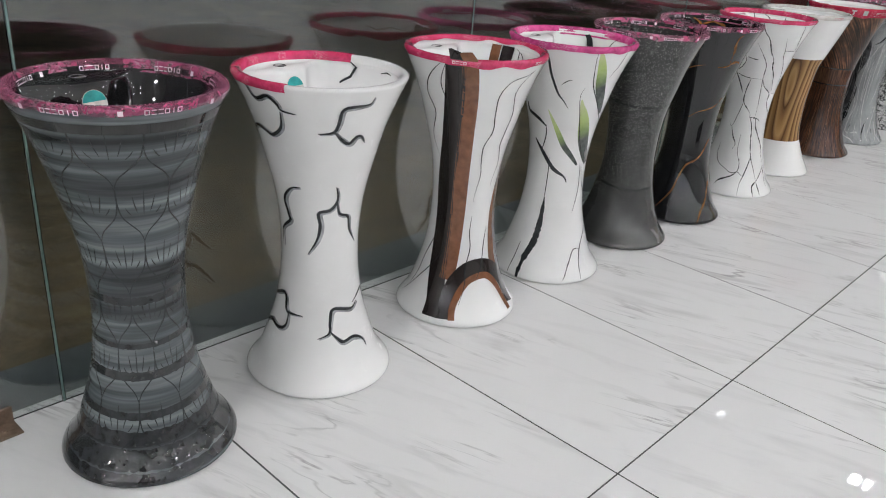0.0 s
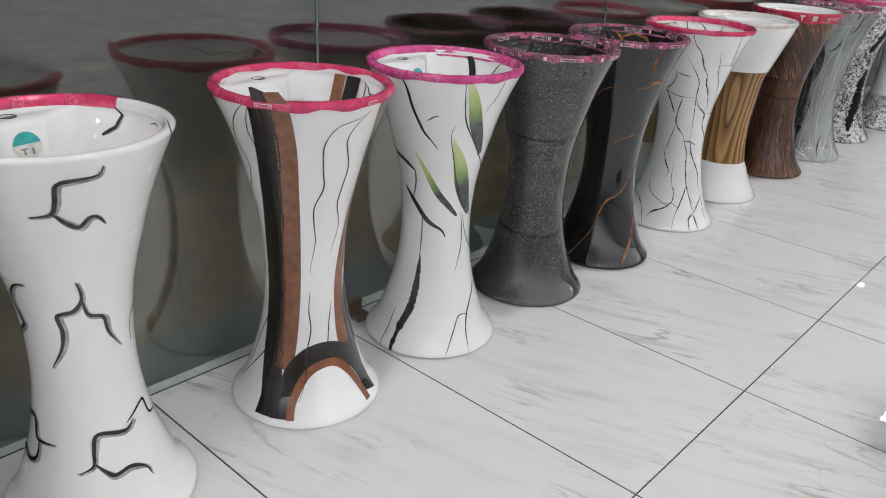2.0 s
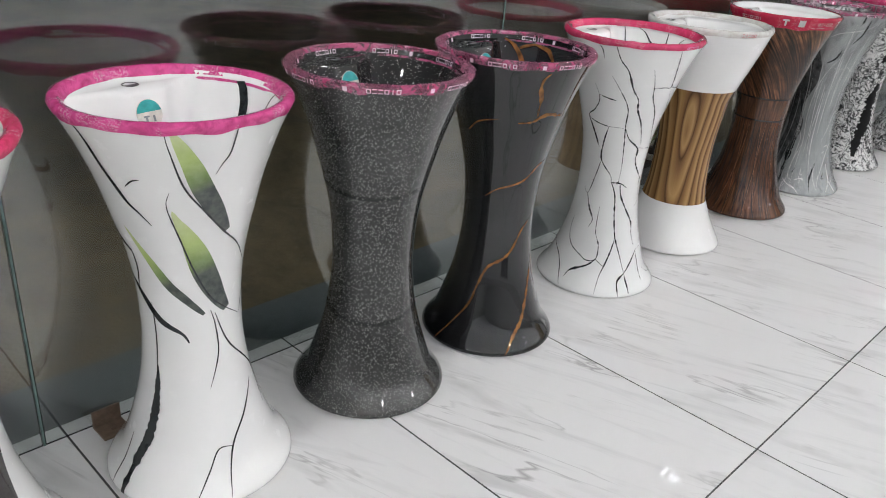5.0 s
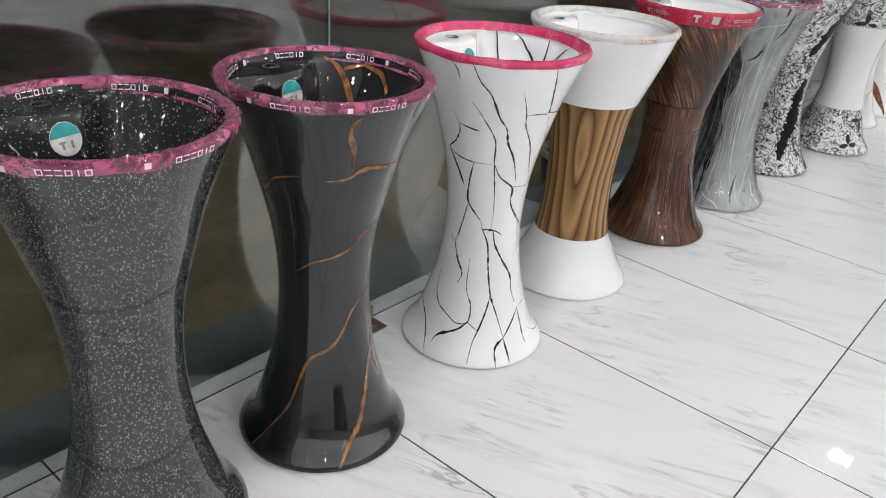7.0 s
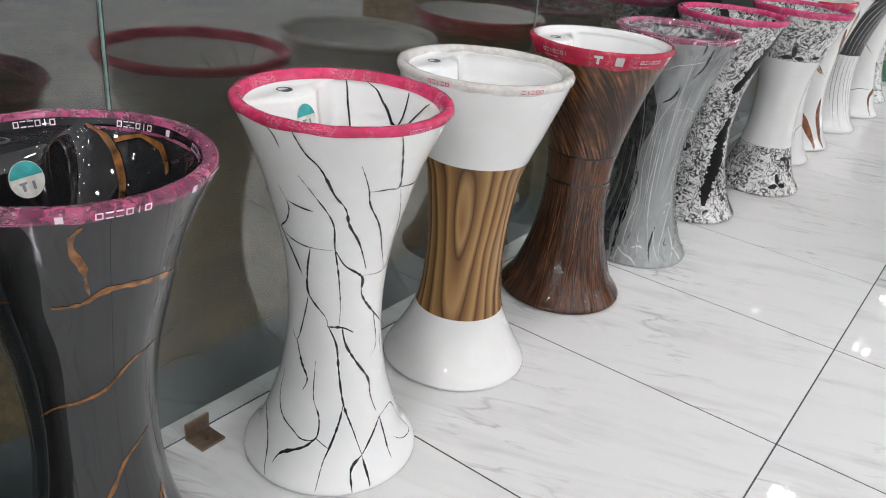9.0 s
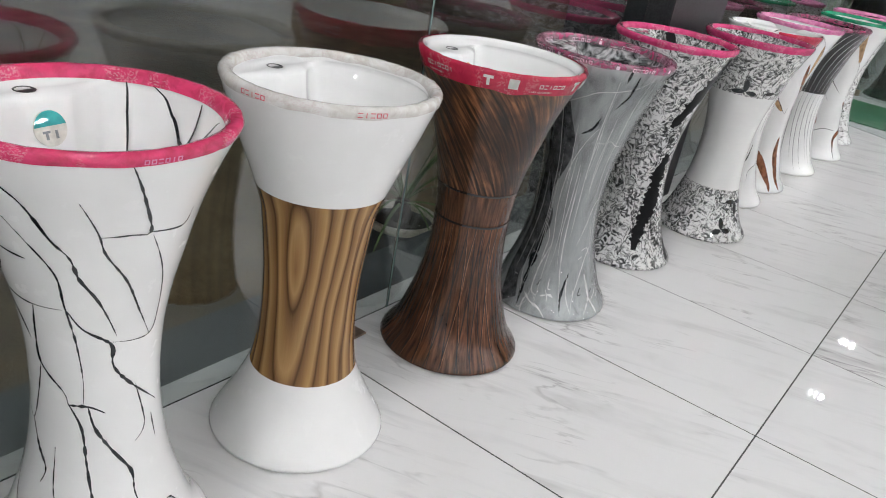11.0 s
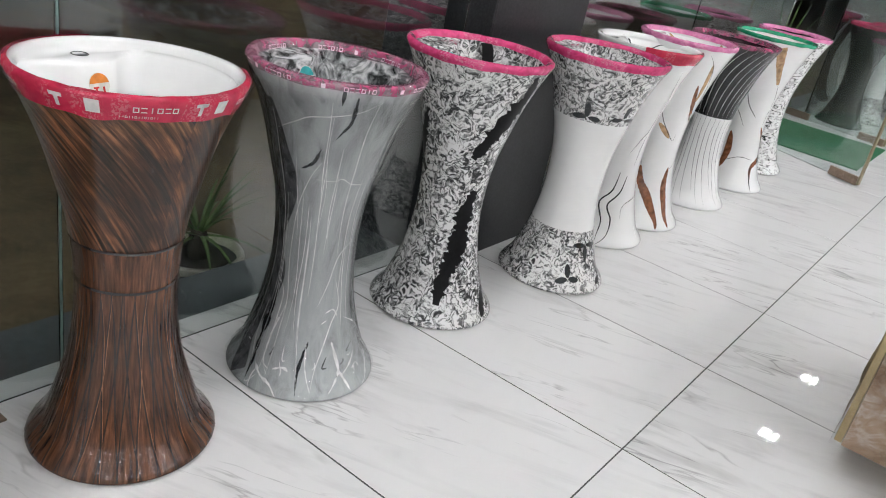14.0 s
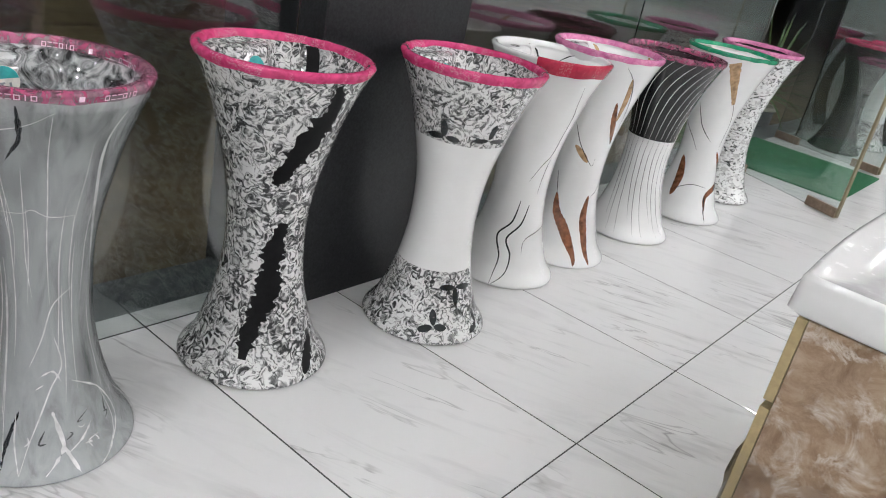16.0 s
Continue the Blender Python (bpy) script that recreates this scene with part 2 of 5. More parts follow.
# leaf that runs from yellow-green to dark slate
m = Mat("green_leaf_paint", 0.16)
v = m.axis(m.coord.outputs["UV"], 1)
c = m.ramp(v, (0.0, (0.030, 0.040, 0.045)), (0.42, (0.040, 0.052, 0.046)), (0.55, (0.19, 0.28, 0.09)), (0.72, (0.42, 0.54, 0.17)), (1.0, (0.62, 0.68, 0.38)))
m.color(m.mix(0.10, c, m.ramp(m.noise(m.vec(), 60, 4), (0.35, (0.02, 0.03, 0.02)), (0.7, (0.6, 0.65, 0.5)))))
green_leaf = m.glaze(0.9)

# packing tapes: film with print marks and wrinkles
def tape(name, color, dark, mark=(0.75, 0.70, 0.74), amount=0.5, alpha=1.0):
    m = Mat(name, 0.25)
    print_fleck = m.noise(m.vec("UV", scale=(210, 26, 1)), 1.0, 1, 0.5, 0.6)
    gap = m.ramp(m.noise(m.vec("UV", scale=(17, 0.5, 1)), 1.0, 1), (0.50, 0.0), (0.53, 1.0))
    cut = m.ramp(m.noise(m.vec("UV", scale=(130, 5, 1)), 1.0, 1), (0.40, 0.0), (0.44, 1.0))
    marks = m.math("MULTIPLY", m.math("MULTIPLY", m.math("MULTIPLY", gap, cut), m.ramp(print_fleck, (0.51, 0.0), (0.55, 1.0))), amount)
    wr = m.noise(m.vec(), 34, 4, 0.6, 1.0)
    # wrinkle troughs are darkened in the colour, as well as sunk by the bump
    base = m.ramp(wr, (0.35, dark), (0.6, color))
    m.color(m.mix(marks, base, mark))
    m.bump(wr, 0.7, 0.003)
    m.b.inputs["Alpha"].default_value = alpha
    return m.glaze(0.6, 0.1)


tape_plum = tape("plum_printed_tape", (0.54, 0.125, 0.25), (0.15, 0.025, 0.065), amount=0.30, alpha=0.62)
tape_print = painted("pale_pink_tape_print", (0.74, 0.60, 0.68), 0.3)
tape_grey = painted("silver_tape_print", (0.50, 0.47, 0.47), 0.3)
tape_scarlet = painted("scarlet_tape_print", (0.52, 0.05, 0.09), 0.3)
tape_pink = tape("hot_pink_tape", (0.62, 0.045, 0.14), (0.44, 0.03, 0.085), amount=0.18)
tape_rose = tape("rose_pink_tape", (0.62, 0.075, 0.26), (0.40, 0.035, 0.15), amount=0.25)
tape_cerise = tape("cerise_tape", (0.63, 0.058, 0.19), (0.42, 0.032, 0.11), amount=0.22)
tape_light = tape("pale_pink_tape", (0.70, 0.24, 0.42), (0.50, 0.12, 0.28), amount=0.2)
tape_red = tape("red_printed_tape", (0.47, 0.022, 0.060), (0.36, 0.015, 0.045), (0.80, 0.74, 0.74), 0.10)
tape_clear = tape("clear_tape_with_red_print", (0.78, 0.77, 0.74), (0.64, 0.60, 0.55), (0.50, 0.06, 0.10), 0.12, 0.7)
tape_green = tape("green_tape", (0.02, 0.34, 0.17), (0.012, 0.20, 0.10), amount=0.15)
teal_label = painted("teal_label_paint", (0.03, 0.33, 0.33), 0.3)
label_white = painted("label_white_paper", (0.62, 0.60, 0.55), 0.35)
label_orange = painted("label_orange_print", (0.65, 0.20, 0.03), 0.3)
label_red = painted("label_red_print", (0.55, 0.03, 0.03), 0.3)
# near-black colour stands for the shade inside the tap holes
hole_dark = grained("tap_hole_painted_shade", (0.03, 0.03, 0.03), 0.4, 0.2, 30, 0)
chrome = grained("chrome", (0.6, 0.6, 0.6), 0.12, 0.05, 30, 0, 1.0)

# marble floor tile: pale ground, oblique grey veins, polished
m = Mat("marble_tile", 0.06)
v = m.vec("Object", scale=(1, 1, 1), rot=(0, 0, -19), rand=37.0)
vm = m.node("ShaderNodeMapping")
vm.inputs["Scale"].default_value = (0.9, 5.2, 1)
m.link(v, vm.inputs["Vector"])
a = m.noise(vm.outputs[0], 1.5, 4, 0.55, 0.6)
b = m.noise(v, 2.6, 4, 0.6)
c = m.noise(vm.outputs[0], 2.6, 4, 0.6, 0.8)
vein = m.math("SUBTRACT", 1.0, m.math("MULTIPLY", m.math("ABSOLUTE", m.math("SUBTRACT", a, 0.5)), 62.0))
vein = m.math("MULTIPLY", m.math("MAXIMUM", vein, 0.0), m.ramp(b, (0.49, 0.0), (0.66, 1.0)))
cloud = m.ramp(c, (0.50, 0.0), (0.72, 0.70))
col = m.mix(m.math("MULTIPLY", cloud, m.ramp(b, (0.4, 0.3), (0.65, 1.0))), (0.725, 0.725, 0.72), (0.45, 0.45, 0.45))
m.color(m.mix(m.math("MULTIPLY", vein, 0.66), col, (0.25, 0.25, 0.25)))
m.rough(m.ramp(m.noise(v, 40, 5), (0.4, 0.015), (0.8, 0.045)))
m.bump(m.noise(v, 5, 2), 0.03, 0.003)
marble = m
grout = grained("dark_grout", (0.075, 0.075, 0.073), 0.85, 0.25, 60, 0.3)

# glass panels, slightly grey-green
glass_m = Mat("grey_tinted_glass", 0.0, color=(0.80, 0.86, 0.84))
glass_m.b.inputs["Transmission Weight"].default_value = 1.0
glass_m.b.inputs["IOR"].default_value = 1.85
edge_m = grained("glass_edge_green", (0.16, 0.24, 0.22), 0.2, 0.3, 30, 0.1)
film_m = Mat("clear_plastic_film", 0.1)
_clear = film_m.node("ShaderNodeBsdfTransparent")
_clear.inputs[0].default_value = (0.97, 0.97, 0.97, 1)
_gloss = film_m.node("ShaderNodeBsdfGlossy")
_gloss.inputs["Roughness"].default_value = 0.06
_fres = film_m.node("ShaderNodeFresnel")
_fres.inputs["IOR"].default_value = 1.5
_bump = film_m.node("ShaderNodeBump")
_bump.inputs["Strength"].default_value = 0.8
_bump.inputs["Distance"].default_value = 0.004
film_m.link(film_m.noise(film_m.vec(), 26, 4, 0.6, 1.2), _bump.inputs["Height"])
film_m.link(_bump.outputs[0], _gloss.inputs["Normal"])
film_m.link(_bump.outputs[0], _fres.inputs["Normal"])
_mix = film_m.node("ShaderNodeMixShader")
film_m.link(_fres.outputs[0], _mix.inputs[0])
film_m.link(_clear.outputs[0], _mix.inputs[1])
film_m.link(_gloss.outputs[0], _mix.inputs[2])
film_m.link(_mix.outputs[0], film_m.nt.nodes["Material Output"].inputs["Surface"])

granite = Mat("dark_granite", 0.32)
v = granite.vec()
g1 = granite.noise(v, 130, 3, 0.7)
g2 = granite.noise(v, 7, 4)
granite.color(granite.mix(0.35, granite.ramp(g1, (0.35, (0.010, 0.0105, 0.0115)), (0.7, (0.034, 0.035, 0.038))), granite.ramp(g2, (0.3, (0.010, 0.0105, 0.0115)), (0.7, (0.028, 0.029, 0.031)))))
granite.bump(g1, 0.1, 0.001)
granite.b.inputs["Specular IOR Level"].default_value = 0.28
ledge_m = grained("slate_ledge", (0.075, 0.085, 0.088), 0.45, 0.25, 40, 0.15)
soil_m = Mat("brown_earth_paving", 0.9)
v = soil_m.vec()
s1 = soil_m.noise(v, 3.5, 6, 0.65, 0.6)
s2 = soil_m.noise(v, 45, 4)
soil_m.color(soil_m.mix(0.3, soil_m.ramp(s1, (0.35, (0.075, 0.055, 0.032)), (0.55, (0.150, 0.110, 0.060)), (0.72, (0.230, 0.175, 0.095))), soil_m.ramp(s2, (0.3, (0.05, 0.04, 0.025)), (0.7, (0.22, 0.17, 0.10)))))
soil_m.bump(s2, 0.5, 0.01)
steel_bronze = grained("bronzed_steel", (0.26, 0.19, 0.14), 0.36, 0.25, 50, 0.1, 0.5)
brass_edge = grained("beige_edge_strip", (0.42, 0.33, 0.17), 0.5, 0.15, 40, 0.1)
brown_channel = grained("olive_bronze_channel", (0.25, 0.21, 0.13), 0.4, 0.2, 40, 0.1, 0.4)
plaster = grained("white_wall_paint", (0.40, 0.40, 0.395), 0.7, 0.06, 12, 0.1)
ceiling_paint = grained("ceiling_paint", (0.50, 0.50, 0.495), 0.8, 0.05, 12, 0.08)
black_frame = grained("black_metal_frame", (0.02, 0.02, 0.022), 0.35, 0.2, 40, 0.05)
grey_rubber = grained("grey_rubber", (0.22, 0.22, 0.22), 0.6, 0.2, 50, 0.1)
pot_m = grained("cream_pot", (0.45, 0.42, 0.35), 0.5, 0.2, 25, 0.2)
pot_dark = grained("dark_pot_side", (0.04, 0.042, 0.045), 0.5, 0.25, 25, 0.2)
pot_soil = grained("dark_potting_soil", (0.035, 0.028, 0.02), 0.95, 0.4, 50, 0.8, dist=0.01)
leaf_m = grained("palm_leaf", (0.10, 0.17, 0.05), 0.45, 0.35, 30, 0.2)
trunk_m = grained("palm_trunk", (0.05, 0.04, 0.03), 0.9, 0.4, 40, 0.6, dist=0.005)

carpet = Mat("green_artificial_turf", 0.95)
v = carpet.vec()
n = carpet.noise(v, 420, 2)
n2 = carpet.noise(v, 5, 3)
carpet.color(carpet.mix(0.4, carpet.ramp(n, (0.3, (0.006, 0.075, 0.028)), (0.7, (0.018, 0.19, 0.075))), carpet.ramp(n2, (0.3, (0.010, 0.10, 0.038)), (0.7, (0.014, 0.15, 0.060)))))
carpet.bump(n, 0.8, 0.006)

brown_marble = Mat("brown_marble_laminate", 0.16)
v = brown_marble.vec()
n = brown_marble.noise(v, 15, 6, 0.7, 0.6)
w = brown_marble.noise(v, 9, 5, 0.65, 0.8)
spots = brown_marble.noise(v, 16, 4, 0.6, 0.8)
c = brown_marble.ramp(n, (0.32, (0.190, 0.118, 0.070)), (0.5, (0.315, 0.218, 0.142)), (0.68, (0.43, 0.325, 0.230)))
vein = brown_marble.math("MAXIMUM", brown_marble.math("SUBTRACT", 1.0, brown_marble.math("MULTIPLY", brown_marble.math("ABSOLUTE", brown_marble.math("SUBTRACT", w, 0.52)), 15.0)), 0.0)
vein = brown_marble.math("MULTIPLY", vein, brown_marble.ramp(spots, (0.42, 0.0), (0.58, 1.0)))
brown_marble.color(brown_marble.mix(brown_marble.math("MULTIPLY", vein, 0.8), c, (0.60, 0.52, 0.44)))
brown_marble.glaze(0.4)

lamp_m = bpy.data.materials.new("led_diffuser")
lamp_m.use_nodes = True
lamp_m.node_tree.nodes["Principled BSDF"].inputs["Emission Color"].default_value = (0.972, 0.968, 0.992, 1)
lamp_m.node_tree.nodes["Principled BSDF"].inputs["Emission Strength"].default_value = LAMP_POWER


# ---- mesh helpers ----
def mesh_of(bm, name, mats, smooth=False):
    me = bpy.data.meshes.new(name)
    bm.normal_update()
    bm.to_mesh(me)
    bm.free()
    for mt in mats if isinstance(mats, (list, tuple)) else [mats]:
        me.materials.append(mt.m if isinstance(mt, Mat) else mt)
    if smooth:
        me.shade_smooth()
    return me


def part(name, bm, material, parent, label="", smooth=False, at=None):
    ob = new(name, mesh_of(bm, name, material, smooth))
    ob.parent = parent
    if at is not None:
        ob.matrix_basis = at
    if label:
        tagged(ob, label)
    return ob


def thing(name, label, category, at=(0, 0, 0), turn=0.0, group="", kind=""):
    ob = new(name)
    ob.empty_display_size = 0.05
    ob.matrix_basis = pose(*at, 0, 0, turn)
    return tagged(ob, label, category, group, kind)


def box(x0, x1, y0, y1, z0, z1, bevel=0.0, bm=None, seg=1):
    own = bm is None
    bm = bm or bmesh.new()
    r = bmesh.ops.create_cube(bm, size=1, matrix=Matrix.Translation(((x0 + x1) / 2, (y0 + y1) / 2, (z0 + z1) / 2)) @ Matrix.Diagonal((x1 - x0, y1 - y0, z1 - z0, 1)))
    if bevel:
        edges = {e for v in r["verts"] for e in v.link_edges}
        bmesh.ops.bevel(bm, geom=list(edges), offset=bevel, segments=seg, affect="EDGES")
    return bm


def lathe(profile, seg=40, bm=None, cap=True):
    """A body of revolution from (radius, height) pairs."""
    bm = bm or bmesh.new()
    rings = []
    for r, zz in profile:
        rings.append([bm.verts.new((r * math.cos(2 * math.pi * k / seg), r * math.sin(2 * math.pi * k / seg), zz)) for k in range(seg)])
    for a, b in zip(rings, rings[1:]):
        for k in range(seg):
            bm.faces.new((a[k], a[(k + 1) % seg], b[(k + 1) % seg], b[k]))
    if cap:
        bm.faces.new(rings[0][::-1])
        bm.faces.new(rings[-1])
    return bm


# ---- the room ----
GX0, GSLOPE = -1.0618, 0.0107          # the glass front: x = GX0 + GSLOPE * y


SOUTH = -20.0                        # the south wall, far behind the start
EDGE_X = -1.112                      # where the floor ends, just outside the glass


def glass_x(y):
    return GX0 + GSLOPE * y


floor = tagged(new("floor", mesh_of(box(EDGE_X, 3.6, -4.8, 14.4, -0.12, -0.0011), "floor", grout)), "white polished marble-look floor tiles with dark joints", "floor", kind="structure")
ceiling = tagged(new("ceiling", mesh_of(box(-1.4, 14.0, SOUTH, 22.0, CEIL, CEIL + 0.12), "ceiling", ceiling_paint)), "plain white painted showroom ceiling", "ceiling", kind="structure")
for nm, b in (("wall_east", (14.0, 14.15, SOUTH - 0.15, 22.15, -0.12, CEIL + 0.12)), ("wall_south", (-1.4, 14.0, SOUTH - 0.15, SOUTH, -0.12, CEIL + 0.12)), ("wall_north", (-1.4, 14.0, 22.0, 22.15, -0.12, CEIL + 0.12))):
    tagged(new(nm, mesh_of(box(*b), nm, plaster)), "plain white painted showroom wall", "wall", kind="structure")
bm = box(3.6, 14.0, SOUTH, 22.0, -0.12, 0.0)
box(EDGE_X, 3.6, SOUTH, -4.8, -0.12, 0.0, 0, bm)
box(EDGE_X, 3.6, 14.4, 22.0, -0.12, 0.0, 0, bm)
tagged(new("floor_far", mesh_of(bm, "floor_far", marble)), "polished pale marble-look floor further into the showroom", "floor", kind="structure")

# lintel above the glass front
bm = bmesh.new()
pts = [(glass_x(SOUTH) - 0.1, SOUTH), (glass_x(SOUTH) + 0.1, SOUTH), (glass_x(22.0) + 0.1, 22.0), (glass_x(22.0) - 0.1, 22.0)]
lo = [bm.verts.new((x, y, 2.6)) for x, y in pts]
hi = [bm.verts.new((x, y, CEIL)) for x, y in pts]
bm.faces.new(lo[::-1]), bm.faces.new(hi)
for i in range(4):
    bm.faces.new((lo[i], lo[(i + 1) % 4], hi[(i + 1) % 4], hi[i]))
tagged(new("wall_west_lintel", mesh_of(bm, "wall_west_lintel", plaster)), "plain white lintel above the glass front", "wall", kind="structure")


def glass_panel(parent, p, q, z0, z1, thick=0.012, name="pane"):
    """An upright pane from plan point p to plan point q, with ground edges."""
    p, q = Vector(p), Vector(q)
    length = (q - p).length
    turn = math.degrees(math.atan2(q.y - p.y, q.x - p.x))
    bm = box(0, length, -thick / 2, thick / 2, z0, z1, 0.001)
    ob = part(name, bm, glass_m, parent, at=pose(p.x, p.y, 0, 0, 0, turn))
    ob.visible_shadow = False
    return ob


def bracket(parent, x, y, turn, w=0.065, h=0.045):
    """A small bent steel foot: floor plate, upright leaf and a screw head."""
    bm = box(-0.005, 0.05, -w / 2, w / 2, 0.0, 0.006, 0.0015)
    box(-0.011, -0.005, -w / 2, w / 2, 0.0, h, 0.0015, bm)
    bmesh.ops.create_cone(bm, cap_ends=True, segments=10, radius1=0.006, radius2=0.005, depth=0.004, matrix=pose(0.025, 0, 0.008))
    return part("bracket", bm, steel_bronze, parent, "bronzed steel floor bracket", at=pose(x, y, 0.001, 0, 0, turn))


SEAMS = [SOUTH, -18.0, -16.0, -14.0, -12.0, -10.0, -8.0, -6.32, -4.947, -3.573, -2.199, -0.825, 0.549, 1.923, 3.297, 4.60]
front = thing("window_1", "dark grey-tinted frameless glass shop front at night", "window", kind="structure")
for a, b in zip(SEAMS, SEAMS[1:]):
    glass_panel(front, (glass_x(a + 0.003), a + 0.003), (glass_x(b - 0.003), b - 0.003), 0.004, 2.6)
for y in SEAMS[1:-1]:
    part("seam", box(-0.0065, 0.0065, -0.0022, 0.0022, 0.004, 2.6), edge_m, front, "pale silicone joint", at=pose(glass_x(y), y, 0))
for y in (-0.976, 0.684, 2.06, 3.11):
    bracket(front, glass_x(y) + 0.018, y, 1.4)
front2 = thing("window_2", "dark frameless glass panels beyond the granite pillar", "window", kind="structure")
for a, b in ((5.2, 6.5), (6.5, 8.1), (9.62, 11.2), (11.2, 14.4)):
    glass_panel(front2, (glass_x(a + 0.003), a + 0.003), (glass_x(b - 0.003), b - 0.003), 0.004, 2.6)

pillar = tagged(new("pillar", mesh_of(box(-1.35, -0.912, 4.605, 5.195, -0.4, CEIL, 0.004), "pillar", granite)), "dark grey granite-clad pillar between the glass panels", "pillar", kind="structure")

# outside: ledge, sunken earth, far darkness
bm = bmesh.new()
pts = [(-1.345, SOUTH), (EDGE_X - 0.0005, SOUTH), (EDGE_X - 0.0005, 22.0), (-1.295, 22.0)]
lo = [bm.verts.new((x, y, -0.6)) for x, y in pts]
hi = [bm.verts.new((x, y, -0.012)) for x, y in pts]
bm.faces.new(lo[::-1]), bm.faces.new(hi)
for i in range(4):
    bm.faces.new((lo[i], lo[(i + 1) % 4], hi[(i + 1) % 4], hi[i]))
tagged(new("ledge", mesh_of(bm, "ledge", ledge_m)), "dark slate ledge outside the glass front", "ledge", kind="structure")
bm = bmesh.new()
bmesh.ops.create_grid(bm, x_segments=40, y_segments=60, size=1, matrix=Matrix.Translation((-150, 4, -0.42)) @ Matrix.Diagonal((149, 250, 1, 1)))
tagged(new("ground", mesh_of(bm, "ground", soil_m)), "bare brown earth outside in the dark", "ground", kind="structure")

# ceiling lights: square twin downlights in rows
def ceiling_light(x, y):
    t = thing("ceiling_light", "square recessed white twin LED ceiling light", "ceiling light", (x, y, CEIL), group="ceiling lights")
    bm = box(-0.125, 0.125, -0.105, 0.105, -0.012, 0.0, 0.003)
    part("frame", bm, plaster, t)
    for s, w in ((-0.046, 0.06), (0.055, 0.03)):
        part("diffuser", box(s - w * 0.7, s + w * 0.7, -0.065, 0.065, -0.016, -0.0125, 0.001), lamp_m, t, "glowing diffuser")
    return t


proto = ceiling_light(-0.30, 5.52)
for y in (-3.9, -2.0, -0.1, 1.8, 3.65, 7.37, 10.56, 12.25):
    copy_thing(proto, pose(-0.30, y, CEIL))
for x, y in ((-0.30, -6.0), (0.32, 13.0), (0.30, 16.5), (0.30, 19.5)):
    copy_thing(proto, pose(x, y, CEIL))
for k in range(-3, 12):
    for x in (2.2, 3.9, 5.6, 7.3, 9.0, 10.7, 12.4):
        copy_thing(proto, pose(x, -0.1 + 1.87 * k, CEIL))
for k in range(-10, -3):
    for x in (-0.30, 0.95, 2.2, 3.9, 5.6, 7.3):
        copy_thing(proto, pose(x, -0.1 + 1.87 * k, CEIL))


# ---- pedestal basins ----
OUTER = [(0.184, 0), (0.1915, 0.004), (0.1925, 0.012), (0.183, 0.028), (0.161, 0.058), (0.143, 0.104), (0.1268, 0.156), (0.1136, 0.2075), (0.104, 0.2656), (0.0985, 0.325), (0.0976, 0.375), (0.0995, 0.43), (0.1055, 0.49), (0.1155, 0.545), (0.133, 0.614), (0.1535, 0.689), (0.1775, 0.755), (0.198, 0.803), (0.206, 0.822)]
CONE = [(0.185, 0), (0.1935, 0.004), (0.1935, 0.012), (0.169, 0.055), (0.141, 0.11), (0.1185, 0.165), (0.1125, 0.19), (0.105, 0.24), (0.1015, 0.3), (0.1005, 0.355), (0.1025, 0.41), (0.107, 0.465), (0.114, 0.53), (0.121, 0.57), (0.144, 0.635), (0.168, 0.7), (0.191, 0.765), (0.204, 0.806), (0.2075, 0.82)]


def smooth_profile(pts, h):
    """The outline resampled finely, with its height scaled to h."""
    out = []
    n = len(pts)
    for i in range(n - 1):
        p0, p1, p2, p3 = pts[max(i - 1, 0)], pts[i], pts[i + 1], pts[min(i + 2, n - 1)]
        k = 3 if i > 3 else 2
        for s in range(k):
            u = s / k
            f = lambda a, b, c, d: 0.5 * (2 * b + (c - a) * u + (2 * a - 5 * b + 4 * c - d) * u * u + (3 * b - a - 3 * c + d) * u ** 3)
            out.append((f(p0[0], p1[0], p2[0], p3[0]), f(p0[1], p1[1], p2[1], p3[1]) * h / 0.83))
    out.append((pts[-1][0], pts[-1][1] * h / 0.83))
    return out


